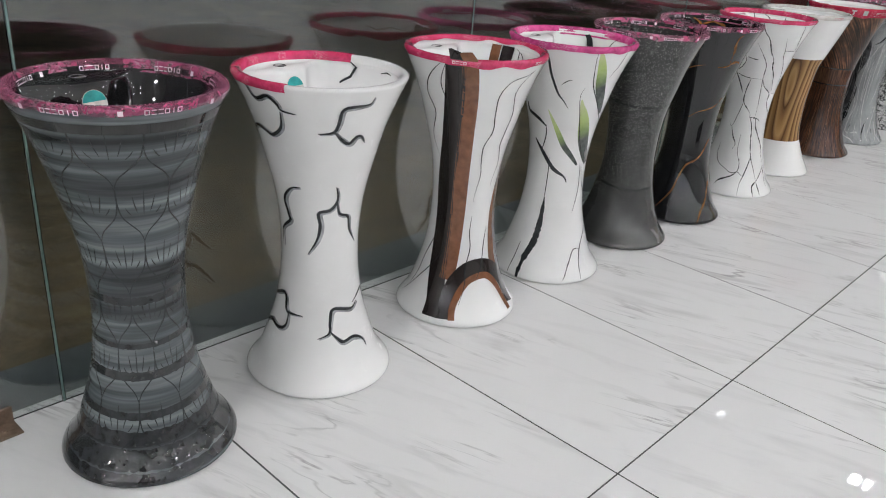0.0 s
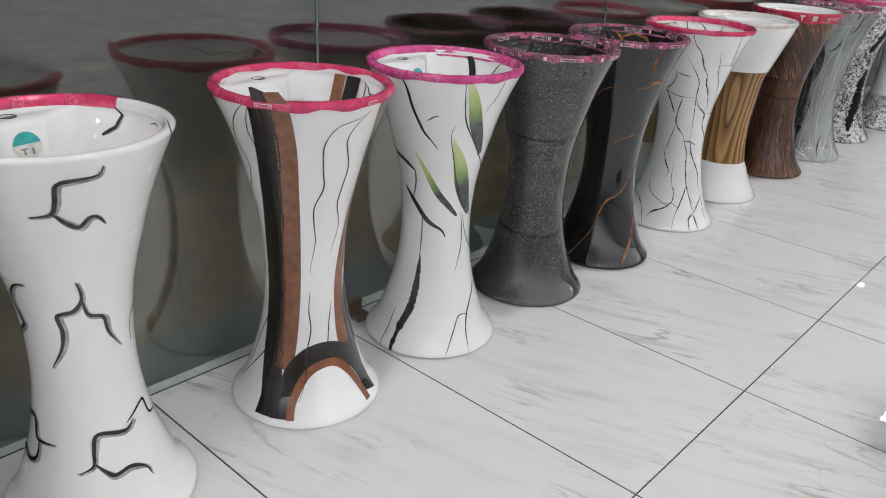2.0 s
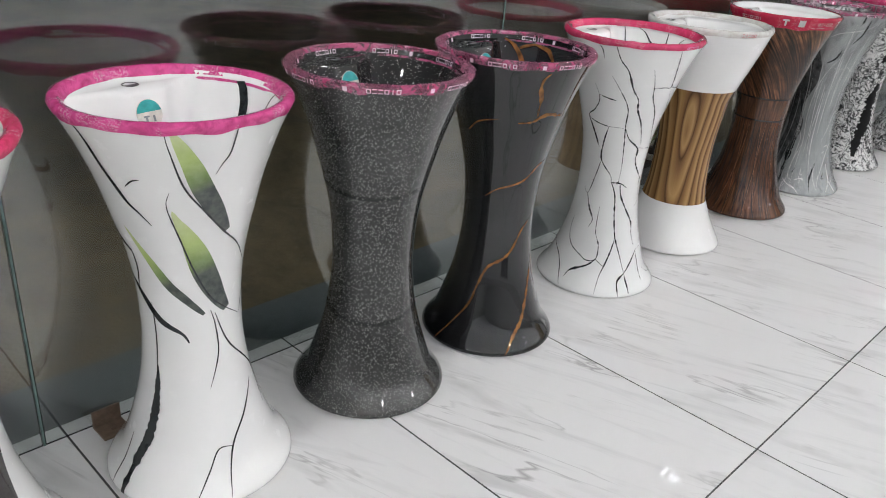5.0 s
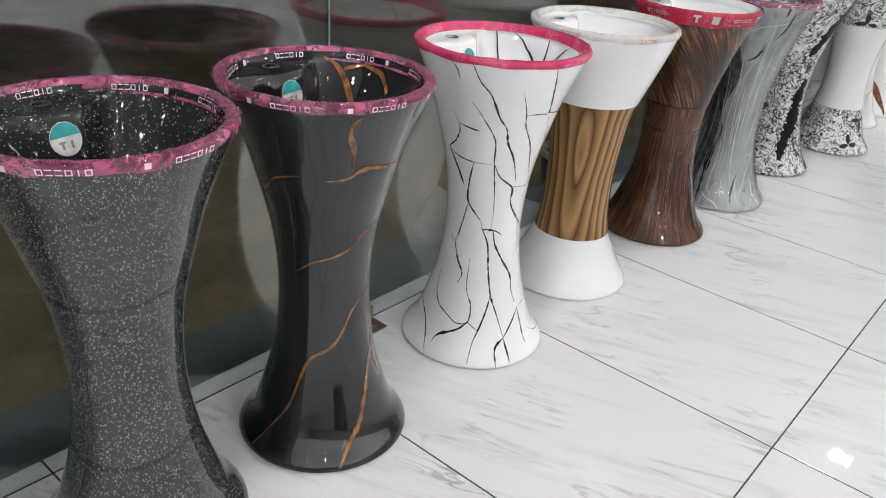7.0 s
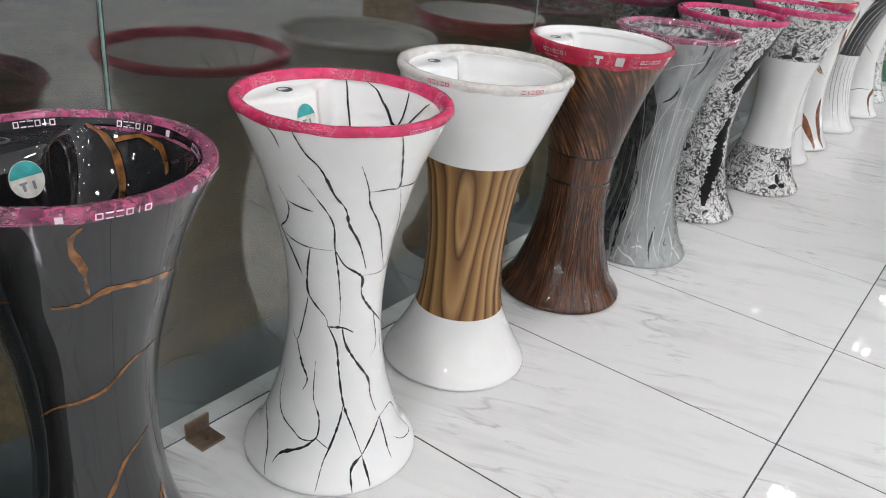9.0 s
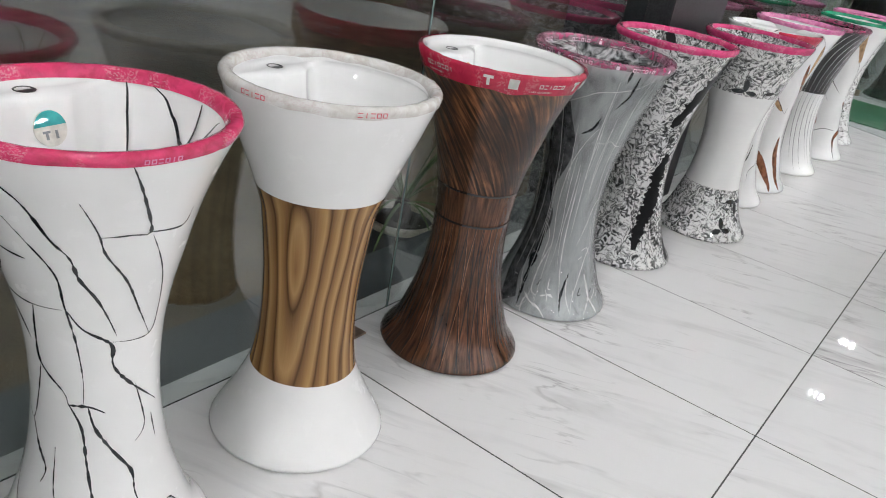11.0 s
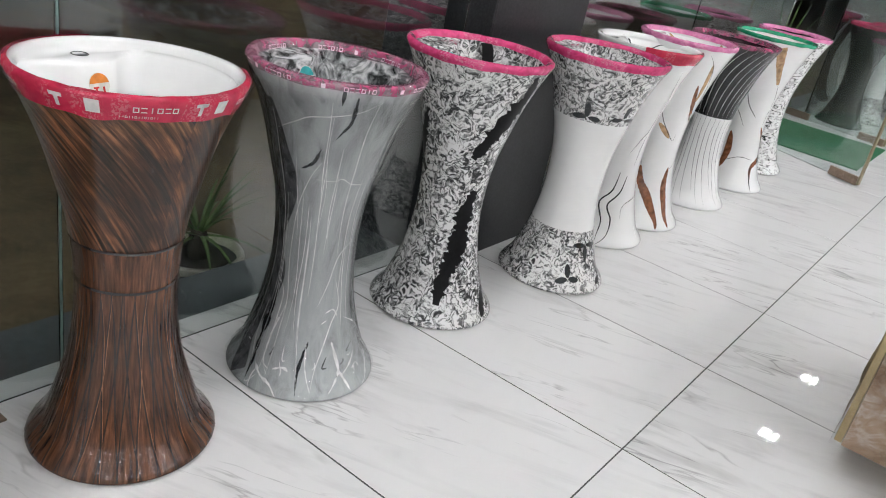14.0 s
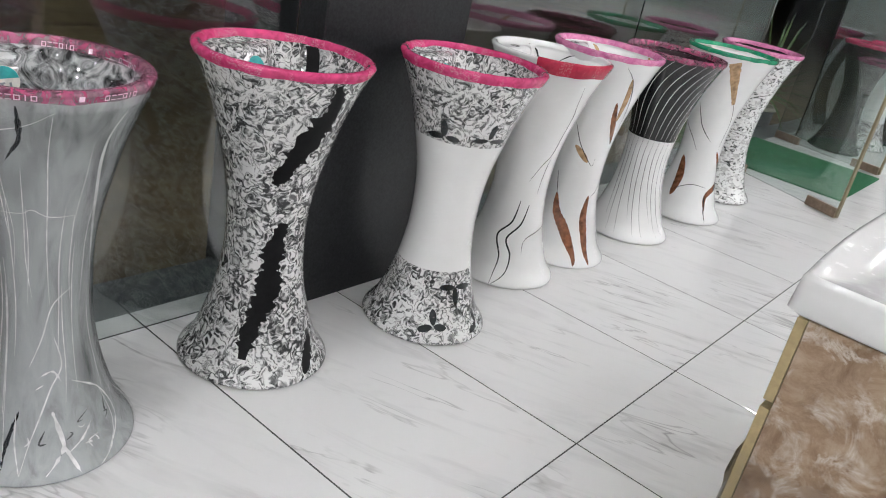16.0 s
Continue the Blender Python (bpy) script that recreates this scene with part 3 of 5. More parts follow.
class Basin:
    """A pedestal wash basin: hourglass body, rounded rim, bowl with a tap deck at the back."""

    SEG = 96

    def __init__(self, x, y, h, label, outer, inner, turn=8.0, grow=1.0, shape=OUTER, cuts=(), group="pedestal basins in a row"):
        self.h, self.turn = h, turn
        self.root = thing("pedestal_basin", label, "wash basin", (x, y, 0.0005), group=group)
        self.prof = [(r * grow, zz) for r, zz in smooth_profile(shape, h)]
        for c in cuts:
            self.prof.append((self.radius(c), c))
            self.prof.sort(key=lambda p: p[1])
        self.rim = self.prof[-1][0]
        mats = list(outer) if isinstance(outer, (list, tuple)) else [outer]
        bm = bmesh.new()
        uvl = bm.loops.layers.uv.new("UVMap")
        back = math.pi + radians(turn)
        rings = []
        R, H = self.rim, h
        prof = list(self.prof) + [(R - 0.0005, H - 0.003), (R - 0.005, H - 0.0005), (R - 0.011, H), (R - 0.017, H - 0.002)]
        for r, zz in prof:
            rings.append([(r, zz)] * self.SEG)
        n_out = len(self.prof) - 1
        inner_rows = []
        for k in range(self.SEG):
            phi = 2 * math.pi * k / self.SEG - back
            phi = abs((phi + math.pi) % (2 * math.pi) - math.pi)
            r0 = R - 0.024
            u = min(1.0, max(0.0, (math.degrees(phi) - 21) / 30))
            u = u * u * (3 - 2 * u)
            deck = min(r0, 0.098 / math.cos(min(phi, 1.1))) * (1 - u) + r0 * u
            inner_rows.append([(R - 0.021, H - 0.008), (r0, H - 0.017), ((r0 + deck) / 2, H - 0.0185), (deck + 0.002, H - 0.021), (deck - 0.003, H - 0.028), (deck * 0.915, H - 0.058), (deck * 0.80, H - 0.095), (deck * 0.68, H - 0.125), (deck * 0.50, H - 0.148), (deck * 0.27, H - 0.158), (0.021, H - 0.161)])
        for j in range(len(inner_rows[0])):
            rings.append([inner_rows[k][j] for k in range(self.SEG)])
        vs = [[bm.verts.new((r * math.cos(2 * math.pi * k / self.SEG), r * math.sin(2 * math.pi * k / self.SEG), zz)) for k, (r, zz) in enumerate(ring)] for ring in rings]
        for j, (a, b) in enumerate(zip(vs, vs[1:])):
            for k in range(self.SEG):
                k2 = (k + 1) % self.SEG
                f = bm.faces.new((a[k], a[k2], b[k2], b[k]))
                for lp, (kk, vert) in zip(f.loops, ((k, a[k]), (k + 1, a[k2]), (k + 1, b[k2]), (k, b[k]))):
                    lp[uvl].uv = (kk / self.SEG * 0.9, vert.co.z)
                zmid = (a[k].co.z + b[k].co.z) / 2
                if j >= n_out:
                    f.material_index = len(mats)
                else:
                    f.material_index = sum(zmid > c for c in cuts)
        bm.faces.new(vs[0][::-1])
        self.body = part("body", bm, mats + [inner], self.root, smooth=True)
        bm = lathe([(0.021, H - 0.162), (0.0235, H - 0.159), (0.019, H - 0.1575), (0.008, H - 0.159)], 20)
        part("drain", bm, chrome, self.root, "chrome drain ring", True)
        # no opening is cut: a closed disc carries the hole's shade as colour
        bm = lathe([(0.013, 0), (0.0165, 0.0006), (0.0155, 0.0014), (0.0135, 0.0008), (0.0125, -0.001)], 24)
        part("tap_hole", bm, hole_dark, self.root, "round tap hole drawn as a dark disc", True, at=pose(0.140 * math.cos(back), 0.140 * math.sin(back), H - 0.0185))

    def radius(self, zz):
        return float(np.interp(zz, [p[1] for p in self.prof], [p[0] for p in self.prof]))

    def point(self, theta, zz, lift=0.0006):
        e = 0.004
        slope = (self.radius(zz + e) - self.radius(zz - e)) / (2 * e)
        n = Vector((1, 0, -slope)).normalized()
        r, zz = self.radius(zz) + n.x * lift, zz + n.z * lift
        return Vector((r * math.cos(theta), r * math.sin(theta), zz))

    def band(self, bm, left, right, across=6, lift=0.0006, uv=True):
        """A strip of paint between two lines of (angle in radians, height)."""
        uvl = bm.loops.layers.uv.verify()
        n = len(left)
        grid = []
        for i, (l, r) in enumerate(zip(left, right)):
            grid.append([bm.verts.new(self.point(l[0] + (r[0] - l[0]) * k / across, l[1] + (r[1] - l[1]) * k / across, lift)) for k in range(across + 1)])
        for i in range(n - 1):
            for k in range(across):
                f = bm.faces.new((grid[i][k], grid[i][k + 1], grid[i + 1][k + 1], grid[i + 1][k]))
                f.smooth = True
                for lp, (ii, kk) in zip(f.loops, ((i, k), (i, k + 1), (i + 1, k + 1), (i + 1, k))):
                    lp[uvl].uv = (kk / across, ii / (n - 1))

    def stroke(self, bm, pts, width, taper=(0.3, 0.2), rag=0.0, lift=0.0006, across=2, shape=None):
        """A brush line along (degrees, height) points; width in metres, tapered at both ends."""
        dense = []
        n = len(pts)
        for i in range(n - 1):
            p0, p1, p2, p3 = pts[max(i - 1, 0)], pts[i], pts[i + 1], pts[min(i + 2, n - 1)]
            steps = max(3, int(math.hypot((p2[0] - p1[0]) * 0.0022, p2[1] - p1[1]) / 0.006))
            for s in range(steps):
                u = s / steps
                dense.append([0.5 * (2 * p1[a] + (p2[a] - p0[a]) * u + (2 * p0[a] - 5 * p1[a] + 4 * p2[a] - p3[a]) * u * u + (3 * p1[a] - p0[a] - 3 * p2[a] + p3[a]) * u ** 3) for a in (0, 1)])
        dense.append(list(pts[-1]))
        left, right = [], []
        N = len(dense)
        for i, (a, zz) in enumerate(dense):
            a0, z0 = dense[max(i - 1, 0)]
            a1, z1 = dense[min(i + 1, N - 1)]
            r = self.radius(zz)
            dx, dz = radians(a1 - a0) * r, z1 - z0
            ln = math.hypot(dx, dz) or 1
            u = i / (N - 1)
            if shape:
                w = width * shape(u)
            else:
                w = width * (taper[0] + (1 - taper[0]) * min(1, u / 0.25)) * (taper[1] + (1 - taper[1]) * min(1, (1 - u) / 0.35))
            if rag:
                w *= 1 + rag * (2 * noise.noise((a * 0.31, zz * 95, 3.1)))
            nx, nz = -dz / ln * w / 2, dx / ln * w / 2
            left.append((radians(a) + nx / r, zz + nz))
            right.append((radians(a) - nx / r, zz - nz))
        self.band(bm, right, left, across, lift)

    def strokes(self, name, material, lines, label="", lift=0.0006, **kw):
        for width, *pts in lines:
            bm = bmesh.new()
            self.stroke(bm, pts, width, lift=lift, **kw)
            part(name, bm, material, self.root, label, True)

    def tape(self, material, start=0, end=360, low=0.026, deep=0.014, wob=0.005, label="", seed=1, rows=8):
        """Packing tape pressed round the rim, from its outside over the lip to the inside."""
        bm = bmesh.new()
        uvl = bm.loops.layers.uv.verify()
        N = max(6, int((end - start) / 2.5))
        full = end - start >= 360
        grid = []
        R, H = self.rim, self.h
        for i in range(N + (0 if full else 1)):
            th = radians(start + (end - start) * i / N)
            c, s = math.cos(th), math.sin(th)
            j = lambda k, f=4: noise.noise((c * f + seed, s * f, k * 1.7 + seed))
            lo = low + wob * j(0, 3.2) * 1.6
            dp = deep + wob * j(1, 3.2) * 1.2
            row = []
            for kind in range(rows):
                if kind < 3:
                    zz = H - 0.005 - max(0.002, lo - 0.005) * (1 - kind / 2.0)
                    r = (self.radius(zz) if zz < self.prof[-1][1] else R) + 0.0022 + 0.0012 * j(2 + kind, 9)
                elif kind == 3:
                    r, zz = R - 0.002, H + 0.0016 + 0.0012 * j(6, 9)
                elif kind == 4:
                    r, zz = R - 0.010, H + 0.0026 + 0.0014 * j(7, 9)
                elif kind == 5:
                    r, zz = R - 0.018, H + 0.0006 + 0.001 * j(8, 9)
                else:
                    f = (kind - 5) / 2
                    zz = H - 0.004 - (dp - 0.004) * f
                    r = R - 0.0205 - 0.003 * f - 0.0012
                row.append(bm.verts.new((r * c, r * s, zz)))
            grid.append(row)
        M = len(grid)
        for i in range(M if full else M - 1):
            a, b = grid[i], grid[(i + 1) % M]
            for k in range(rows - 1):
                f = bm.faces.new((a[k], b[k], b[k + 1], a[k + 1]))
                for lp, (ii, kk) in zip(f.loops, ((i, k), (i + 1, k), (i + 1, k + 1), (i, k + 1))):
                    lp[uvl].uv = (radians((end - start) * ii / N) * R, kk / 7)
        return part("packing_tape", bm, material, self.root, label or "wrinkled packing tape round the rim", True)

    def tape_marks(self, tape_part, material, words, side="out", tall=0.0095, drop=0.0045, stroke=0.0016, label="pale printed bars on the tape"):
        """Rows of open bar shapes printed along the tape: words are (start in degrees, a string of shape keys)."""
        R, H = self.rim, self.h
        shapes = {"o": "tlrb", "e": "tb", "i": "c", "t": "tc", "f": "f"}
        for start, word in words:
            bm = bmesh.new()

            def at(s, v):
                th = radians(start) + s / R
                if side == "out":
                    zz = H - drop - tall * (1 - v)
                    r = (self.radius(zz) if zz < self.prof[-1][1] else R) + 0.0046
                else:
                    zz = H - drop - 0.003 - tall * (1 - v)
                    r = R - 0.0245 - 0.25 * (H - zz - 0.008)
                return (r * math.cos(th), r * math.sin(th), zz)

            def patch(s0, s1, v0, v1):
                n = max(1, int((s1 - s0) / 0.003))
                low = [bm.verts.new(at(s0 + (s1 - s0) * k / n, v0)) for k in range(n + 1)]
                top = [bm.verts.new(at(s0 + (s1 - s0) * k / n, v1)) for k in range(n + 1)]
                for k in range(n):
                    bm.faces.new((low[k], low[k + 1], top[k + 1], top[k]))

            w, gap, v = tall * 0.95, tall * 0.28, stroke / tall
            for i, key in enumerate(word):
                s = i * (w + gap)
                for bar in shapes[key]:
                    if bar == "l":
                        patch(s, s + stroke, 0, 1)
                    elif bar == "r":
                        patch(s + w - stroke, s + w, 0, 1)
                    elif bar == "f":
                        patch(s, s + w, 0, 1)
                    elif bar == "c":
                        patch(s + w / 2 - stroke / 2, s + w / 2 + stroke / 2, 0, 1)
                    else:
                        v0 = 1 - v if bar == "t" else 0
                        patch(s, s + w, v0, v0 + v)
            part("print", bm, material, tape_part, label)

    def sticker(self, kind="teal", size=0.027, drop=0.062):
        """A round label on the front of the tap deck."""
        back = math.pi + radians(self.turn)
        H = self.h
        r = 0.098 * (0.985 - (drop - 0.028) * 2.85) - 0.0012
        at = pose(r * math.cos(back), r * math.sin(back), H - drop) @ pose(0, 0, 0, 0, 0, math.degrees(back) + 180) @ pose(0, 0, 0, 0, 72, 0)
        bm = lathe([(size, 0), (size, 0.0008)], 28)
        st = part("sticker", bm, label_white, self.root, "round paper label", at=at)
        bm = bmesh.new()
        vs = [bm.verts.new((size * 0.97 * math.cos(a), size * 0.97 * math.sin(a), 0.0012)) for a in np.linspace(radians(98), radians(262), 16)]
        bm.faces.new(vs)
        part("print", bm, teal_label if kind == "teal" else label_orange if kind == "orange" else teal_label, st, "coloured half of the label")
        bm = bmesh.new()
        for y in (-0.008, 0.008):
            box(0.004, 0.016, y - 0.0022, y + 0.0022, 0.0009, 0.0014, 0, bm)
        box(0.003, 0.0065, -0.014, -0.002, 0.0009, 0.0014, 0, bm)
        part("print", bm, soft_black if kind == "teal" else label_red, st, "printed bars")
        return st


# one basin after another along the glass
G = "pedestal basins in a row"
b1 = Basin(-0.819, -0.726, 0.832, "blue-grey brushed pedestal basin with incised leaf lattice, pink tape", brushed_ring, black_glaze, grow=0.996)
b2 = Basin(-0.826, -0.231, 0.806, "glossy white pedestal basin with black squiggle marks, half-taped rim", white_glaze, white_glaze, grow=1.008)
b3 = Basin(-0.831, 0.326, 0.810, "white pedestal basin with black and brown stripes and arch", white_glaze, white_glaze, grow=0.992)
b4 = Basin(-0.833, 0.803, 0.808, "white pedestal basin with green leaves and hairline cracks", white_glaze, white_glaze, grow=1.012)
b5 = Basin(-0.822, 1.274, 0.811, "speckled charcoal pedestal basin with plum printed tape", speckled, speckled_inner, grow=1.000)
b6 = Basin(-0.807, 1.713, 0.812, "glossy black pedestal basin with gold veins", charcoal, black_glaze, grow=0.985)
b7 = Basin(-0.807, 2.259, 0.806, "white pedestal basin with black crackle lines, hot pink rim tape", white_glaze, white_glaze, grow=1.008)
b8 = Basin(-0.822, 2.755, 0.799, "white pedestal basin with a wood-grain waist, clear printed tape", [white_glaze, wood_print, white_glaze], white_glaze, shape=CONE, cuts=(0.166, 0.583,), grow=1.000)
b9 = Basin(-0.807, 3.318, 0.805, "brown bark-textured pedestal basin with white bowl and red tape", [bark_low, bark_low, bark_top], white_glaze, cuts=(0.389, 0.478,), grow=1.003)
b10 = Basin(-0.771, 3.805, 0.799, "grey streaked pedestal basin wrapped in clear film", grey_streak, grey_inner, grow=0.984)
b11 = Basin(-0.784, 4.375, 0.807, "black and white feather-print pedestal basin with a black diagonal rift", feather_dark, feather_dark, grow=1.014)
b12 = Basin(-0.670, 4.943, 0.809, "white pedestal basin with feather-print ends and black petals", [feather_light, white_glaze, feather_light], feather_light, cuts=(0.206, 0.596,), grow=1.001)
b13 = Basin(-0.762, 5.481, 0.802, "white pedestal basin with wavering black hairlines and red tape", white_glaze, white_glaze, grow=1.000)
b14 = Basin(-0.749, 5.845, 0.817, "white pedestal basin with rust-brown leaves and pink rim", white_glaze, white_glaze, grow=0.988)
b15 = Basin(-0.723, 6.383, 0.803, "pedestal basin, black above and white below, with flowing lines", [white_glaze, black_glaze], plum_glaze, cuts=(0.440,), grow=1.002)
b16 = Basin(-0.696, 6.936, 0.812, "white pedestal basin with rust leaves and green rim tape", white_glaze, white_glaze, grow=1.001)
b17 = Basin(-0.742, 7.471, 0.810, "white pedestal basin with black pearly dabs and pink rim", dabbed, plum_glaze, grow=1.000)
# ---- painted patterns ----
b2.strokes("brush_shade", shade_grey, [
    (0.013649999999999999, (-91, 0.799), (-88, 0.770), (-84, 0.762), (-73, 0.775), (-67, 0.757), (-65, 0.744), (-55, 0.739)),
    (0.013649999999999999, (-66, 0.740), (-69, 0.699), (-80, 0.676), (-89, 0.684), (-99, 0.687), (-112, 0.663), (-104, 0.652)),
    (0.013649999999999999, (-39, 0.692), (-28, 0.697), (-24, 0.719), (-22, 0.754), (-14, 0.759), (-3, 0.763), (-1, 0.780)),
    (0.013649999999999999, (-27, 0.699), (-20, 0.677), (-12, 0.664), (-7, 0.680), (-2, 0.679), (3, 0.662)),
    (0.013649999999999999, (-60, 0.544), (-72, 0.539), (-84, 0.506), (-82, 0.462), (-80, 0.447), (-97, 0.417), (-97, 0.371)),
    (0.013649999999999999, (-18, 0.549), (-16, 0.512), (-24, 0.488), (-38, 0.478), (-36, 0.444), (-40, 0.405), (-54, 0.364))
], "soft grey shade beside the squiggle")
b2.strokes("brush_shade", shade_grey, [
    (0.011375, (-16, 0.512), (-12, 0.475), (4, 0.460), (8, 0.424), (22, 0.383)),
    (0.013649999999999999, (-117, 0.222), (-91, 0.243), (-83, 0.205), (-78, 0.197), (-59, 0.196)),
    (0.013649999999999999, (-78, 0.198), (-79, 0.163), (-89, 0.150), (-108, 0.156), (-122, 0.136), (-118, 0.124)),
    (0.013649999999999999, (21, 0.215), (8, 0.204), (-18, 0.214), (-24, 0.182), (-26, 0.153), (-38, 0.141)),
    (0.013649999999999999, (-24, 0.156), (-16, 0.136), (-10, 0.126), (4, 0.130), (17, 0.114), (19, 0.093))
], "soft grey shade beside the squiggle")
b2.strokes("painted_mark", line_black, [
    (0.0078, (-92, 0.799), (-89, 0.772), (-84, 0.764), (-74, 0.776), (-68, 0.759), (-66, 0.745), (-56, 0.740)),
    (0.0078, (-67, 0.742), (-70, 0.701), (-81, 0.676), (-90, 0.684), (-101, 0.688), (-118, 0.659), (-107, 0.652)),
    (0.0078, (-40, 0.694), (-28, 0.699), (-25, 0.721), (-23, 0.756), (-14, 0.762), (-4, 0.766), (-2, 0.783)),
    (0.0078, (-28, 0.702), (-21, 0.679), (-14, 0.667), (-8, 0.683), (-3, 0.682), (2, 0.665)),
    (0.0078, (-61, 0.547), (-73, 0.541), (-87, 0.506), (-83, 0.463), (-82, 0.449), (-101, 0.416), (-101, 0.370)),
    (0.0078, (-20, 0.552), (-17, 0.515), (-25, 0.489), (-40, 0.481), (-38, 0.446), (-42, 0.408), (-55, 0.366))
], "black brushed squiggle", lift=0.0014)
b2.strokes("painted_mark", line_black, [
    (0.0065, (-17, 0.515), (-13, 0.478), (1, 0.464), (6, 0.427), (19, 0.388)),
    (0.0078, (-131, 0.211), (-93, 0.244), (-85, 0.206), (-80, 0.198), (-60, 0.198)),
    (0.0078, (-80, 0.199), (-81, 0.164), (-91, 0.150), (-113, 0.153), (-135, 0.120), (-125, 0.117)),
    (0.0078, (18, 0.220), (6, 0.207), (-20, 0.217), (-25, 0.185), (-27, 0.156), (-40, 0.143)),
    (0.0078, (-25, 0.159), (-17, 0.139), (-11, 0.129), (3, 0.134), (15, 0.118), (18, 0.097))
], "black brushed squiggle", lift=0.0014)
b3.strokes("black_stripe", black_band, [
    (0.058, (-68, 0.806), (-64, 0.797), (-67, 0.693), (-73, 0.569), (-84, 0.435), (-83, 0.305), (-80, 0.180), (-70, 0.040))
], "black stripe", taper=(1, 1), across=8)
b3.strokes("brown_stripe", brown_band, [
    (0.044, (-58, 0.806), (-53, 0.803), (-51, 0.700), (-53, 0.579), (-56, 0.448), (-58, 0.318), (-61, 0.181), (-64, 0.133))
], "brown stripe", taper=(1, 1), across=6)
b3.strokes("brown_stripe", brown_band, [
    (0.034, (22, 0.793), (23, 0.773), (31, 0.694), (33, 0.598), (30, 0.478), (18, 0.356), (13, 0.254), (12, 0.182), (17, 0.133))
], "brown stripe", taper=(1, 1), across=6)
b3.strokes("black_stripe", black_band, [
    (0.046, (26, 0.787), (30, 0.764), (44, 0.660), (46, 0.524), (51, 0.392), (36, 0.270), (32, 0.172), (29, 0.084))
], "black stripe", taper=(1, 1), across=8)
b3.strokes("black_stripe", black_band, [
    (0.058, (-71, 0.110), (-72, 0.077), (-72, 0.048), (-72, 0.024))
], "black stripe at the foot", taper=(1, 1), across=8, lift=0.0008)
b3.strokes("arch", black_band, [
    (0.046, (-60, 0.024), (-60, 0.057), (-56, 0.100), (-49, 0.136), (-35, 0.166), (-16, 0.175), (4, 0.161), (22, 0.124), (30, 0.072), (28, 0.034))
], "black arch over the foot", taper=(1, 1), across=6, lift=0.0010)
b3.strokes("arch", brown_band, [
    (0.02, (-51, 0.023), (-51, 0.057), (-44, 0.103), (-33, 0.134), (-17, 0.146), (-3, 0.139), (10, 0.106), (18, 0.061), (19, 0.023))
], "brown inner arch", taper=(1, 1), across=4, lift=0.0014)
b3.strokes("wavy_line", line_black, [
    (0.003, (8, 0.780), (-1, 0.767), (-15, 0.753), (-23, 0.711), (-22, 0.651), (-20, 0.602), (-28, 0.553), (-27, 0.501), (-25, 0.461), (-31, 0.396), (-31, 0.378)),
    (0.003, (8, 0.780), (-1, 0.751), (-5, 0.713), (3, 0.649), (1, 0.601), (-1, 0.553), (7, 0.496), (0, 0.441), (-2, 0.426)),
    (0.003, (-32, 0.332), (-34, 0.282), (-32, 0.232), (-38, 0.174), (-39, 0.116), (-45, 0.062)),
    (0.003, (-1, 0.295), (-7, 0.246), (-13, 0.181), (-23, 0.133))
], "thin wavering black lines", lift=0.0016)
b3.strokes("wavy_line", line_black, [
    (0.003, (-69, 0.806), (-77, 0.792), (-93, 0.741), (-99, 0.695), (-92, 0.641), (-103, 0.566), (-94, 0.502)),
    (0.003, (-69, 0.806), (-73, 0.787), (-79, 0.733), (-75, 0.677), (-77, 0.599), (-76, 0.533)),
    (0.003, (-89, 0.346), (-92, 0.273), (-108, 0.188), (-114, 0.115), (-128, 0.039)),
    (0.003, (-78, 0.271), (-78, 0.209), (-93, 0.155), (-106, 0.115), (-128, 0.044))
], "thin wavering black lines", lift=0.0016)
b4.strokes("leaf_mark", green_leaf, [
    (0.037, (6, 0.580), (-2, 0.617), (-14, 0.675), (-22, 0.734), (-29, 0.788), (-31, 0.804)),
    (0.044, (13, 0.400), (1, 0.437), (-12, 0.495), (-23, 0.563), (-32, 0.613), (-35, 0.636)),
    (0.018, (-14, 0.400), (-32, 0.437), (-49, 0.474), (-66, 0.537), (-78, 0.590))
], "leaf fading from yellow-green to slate", across=6, shape=lambda u: math.sin(math.pi * min(1, 0.08 + u * 0.92)) ** 0.8 + 0.03)
b4.strokes("leaf_mark", line_black, [
    (0.022, (-82, 0.004), (-82, 0.064), (-74, 0.126), (-71, 0.182), (-70, 0.254), (-70, 0.283))
], "slate leaf mark at the foot", across=6, rag=0.3, shape=lambda u: math.sin(math.pi * min(1, 0.08 + u * 0.92)) ** 0.8 + 0.03)
b4.strokes("dark_stem", line_black, [
    (0.013, (-119, 0.595), (-117, 0.568), (-97, 0.553), (-81, 0.530)),
    (0.013, (-104, 0.478), (-83, 0.433), (-62, 0.387), (-39, 0.361), (-32, 0.340)),
    (0.008, (-81, 0.801), (-77, 0.774), (-74, 0.710), (-66, 0.652), (-58, 0.627), (-51, 0.603))
], "dark brushed stems")
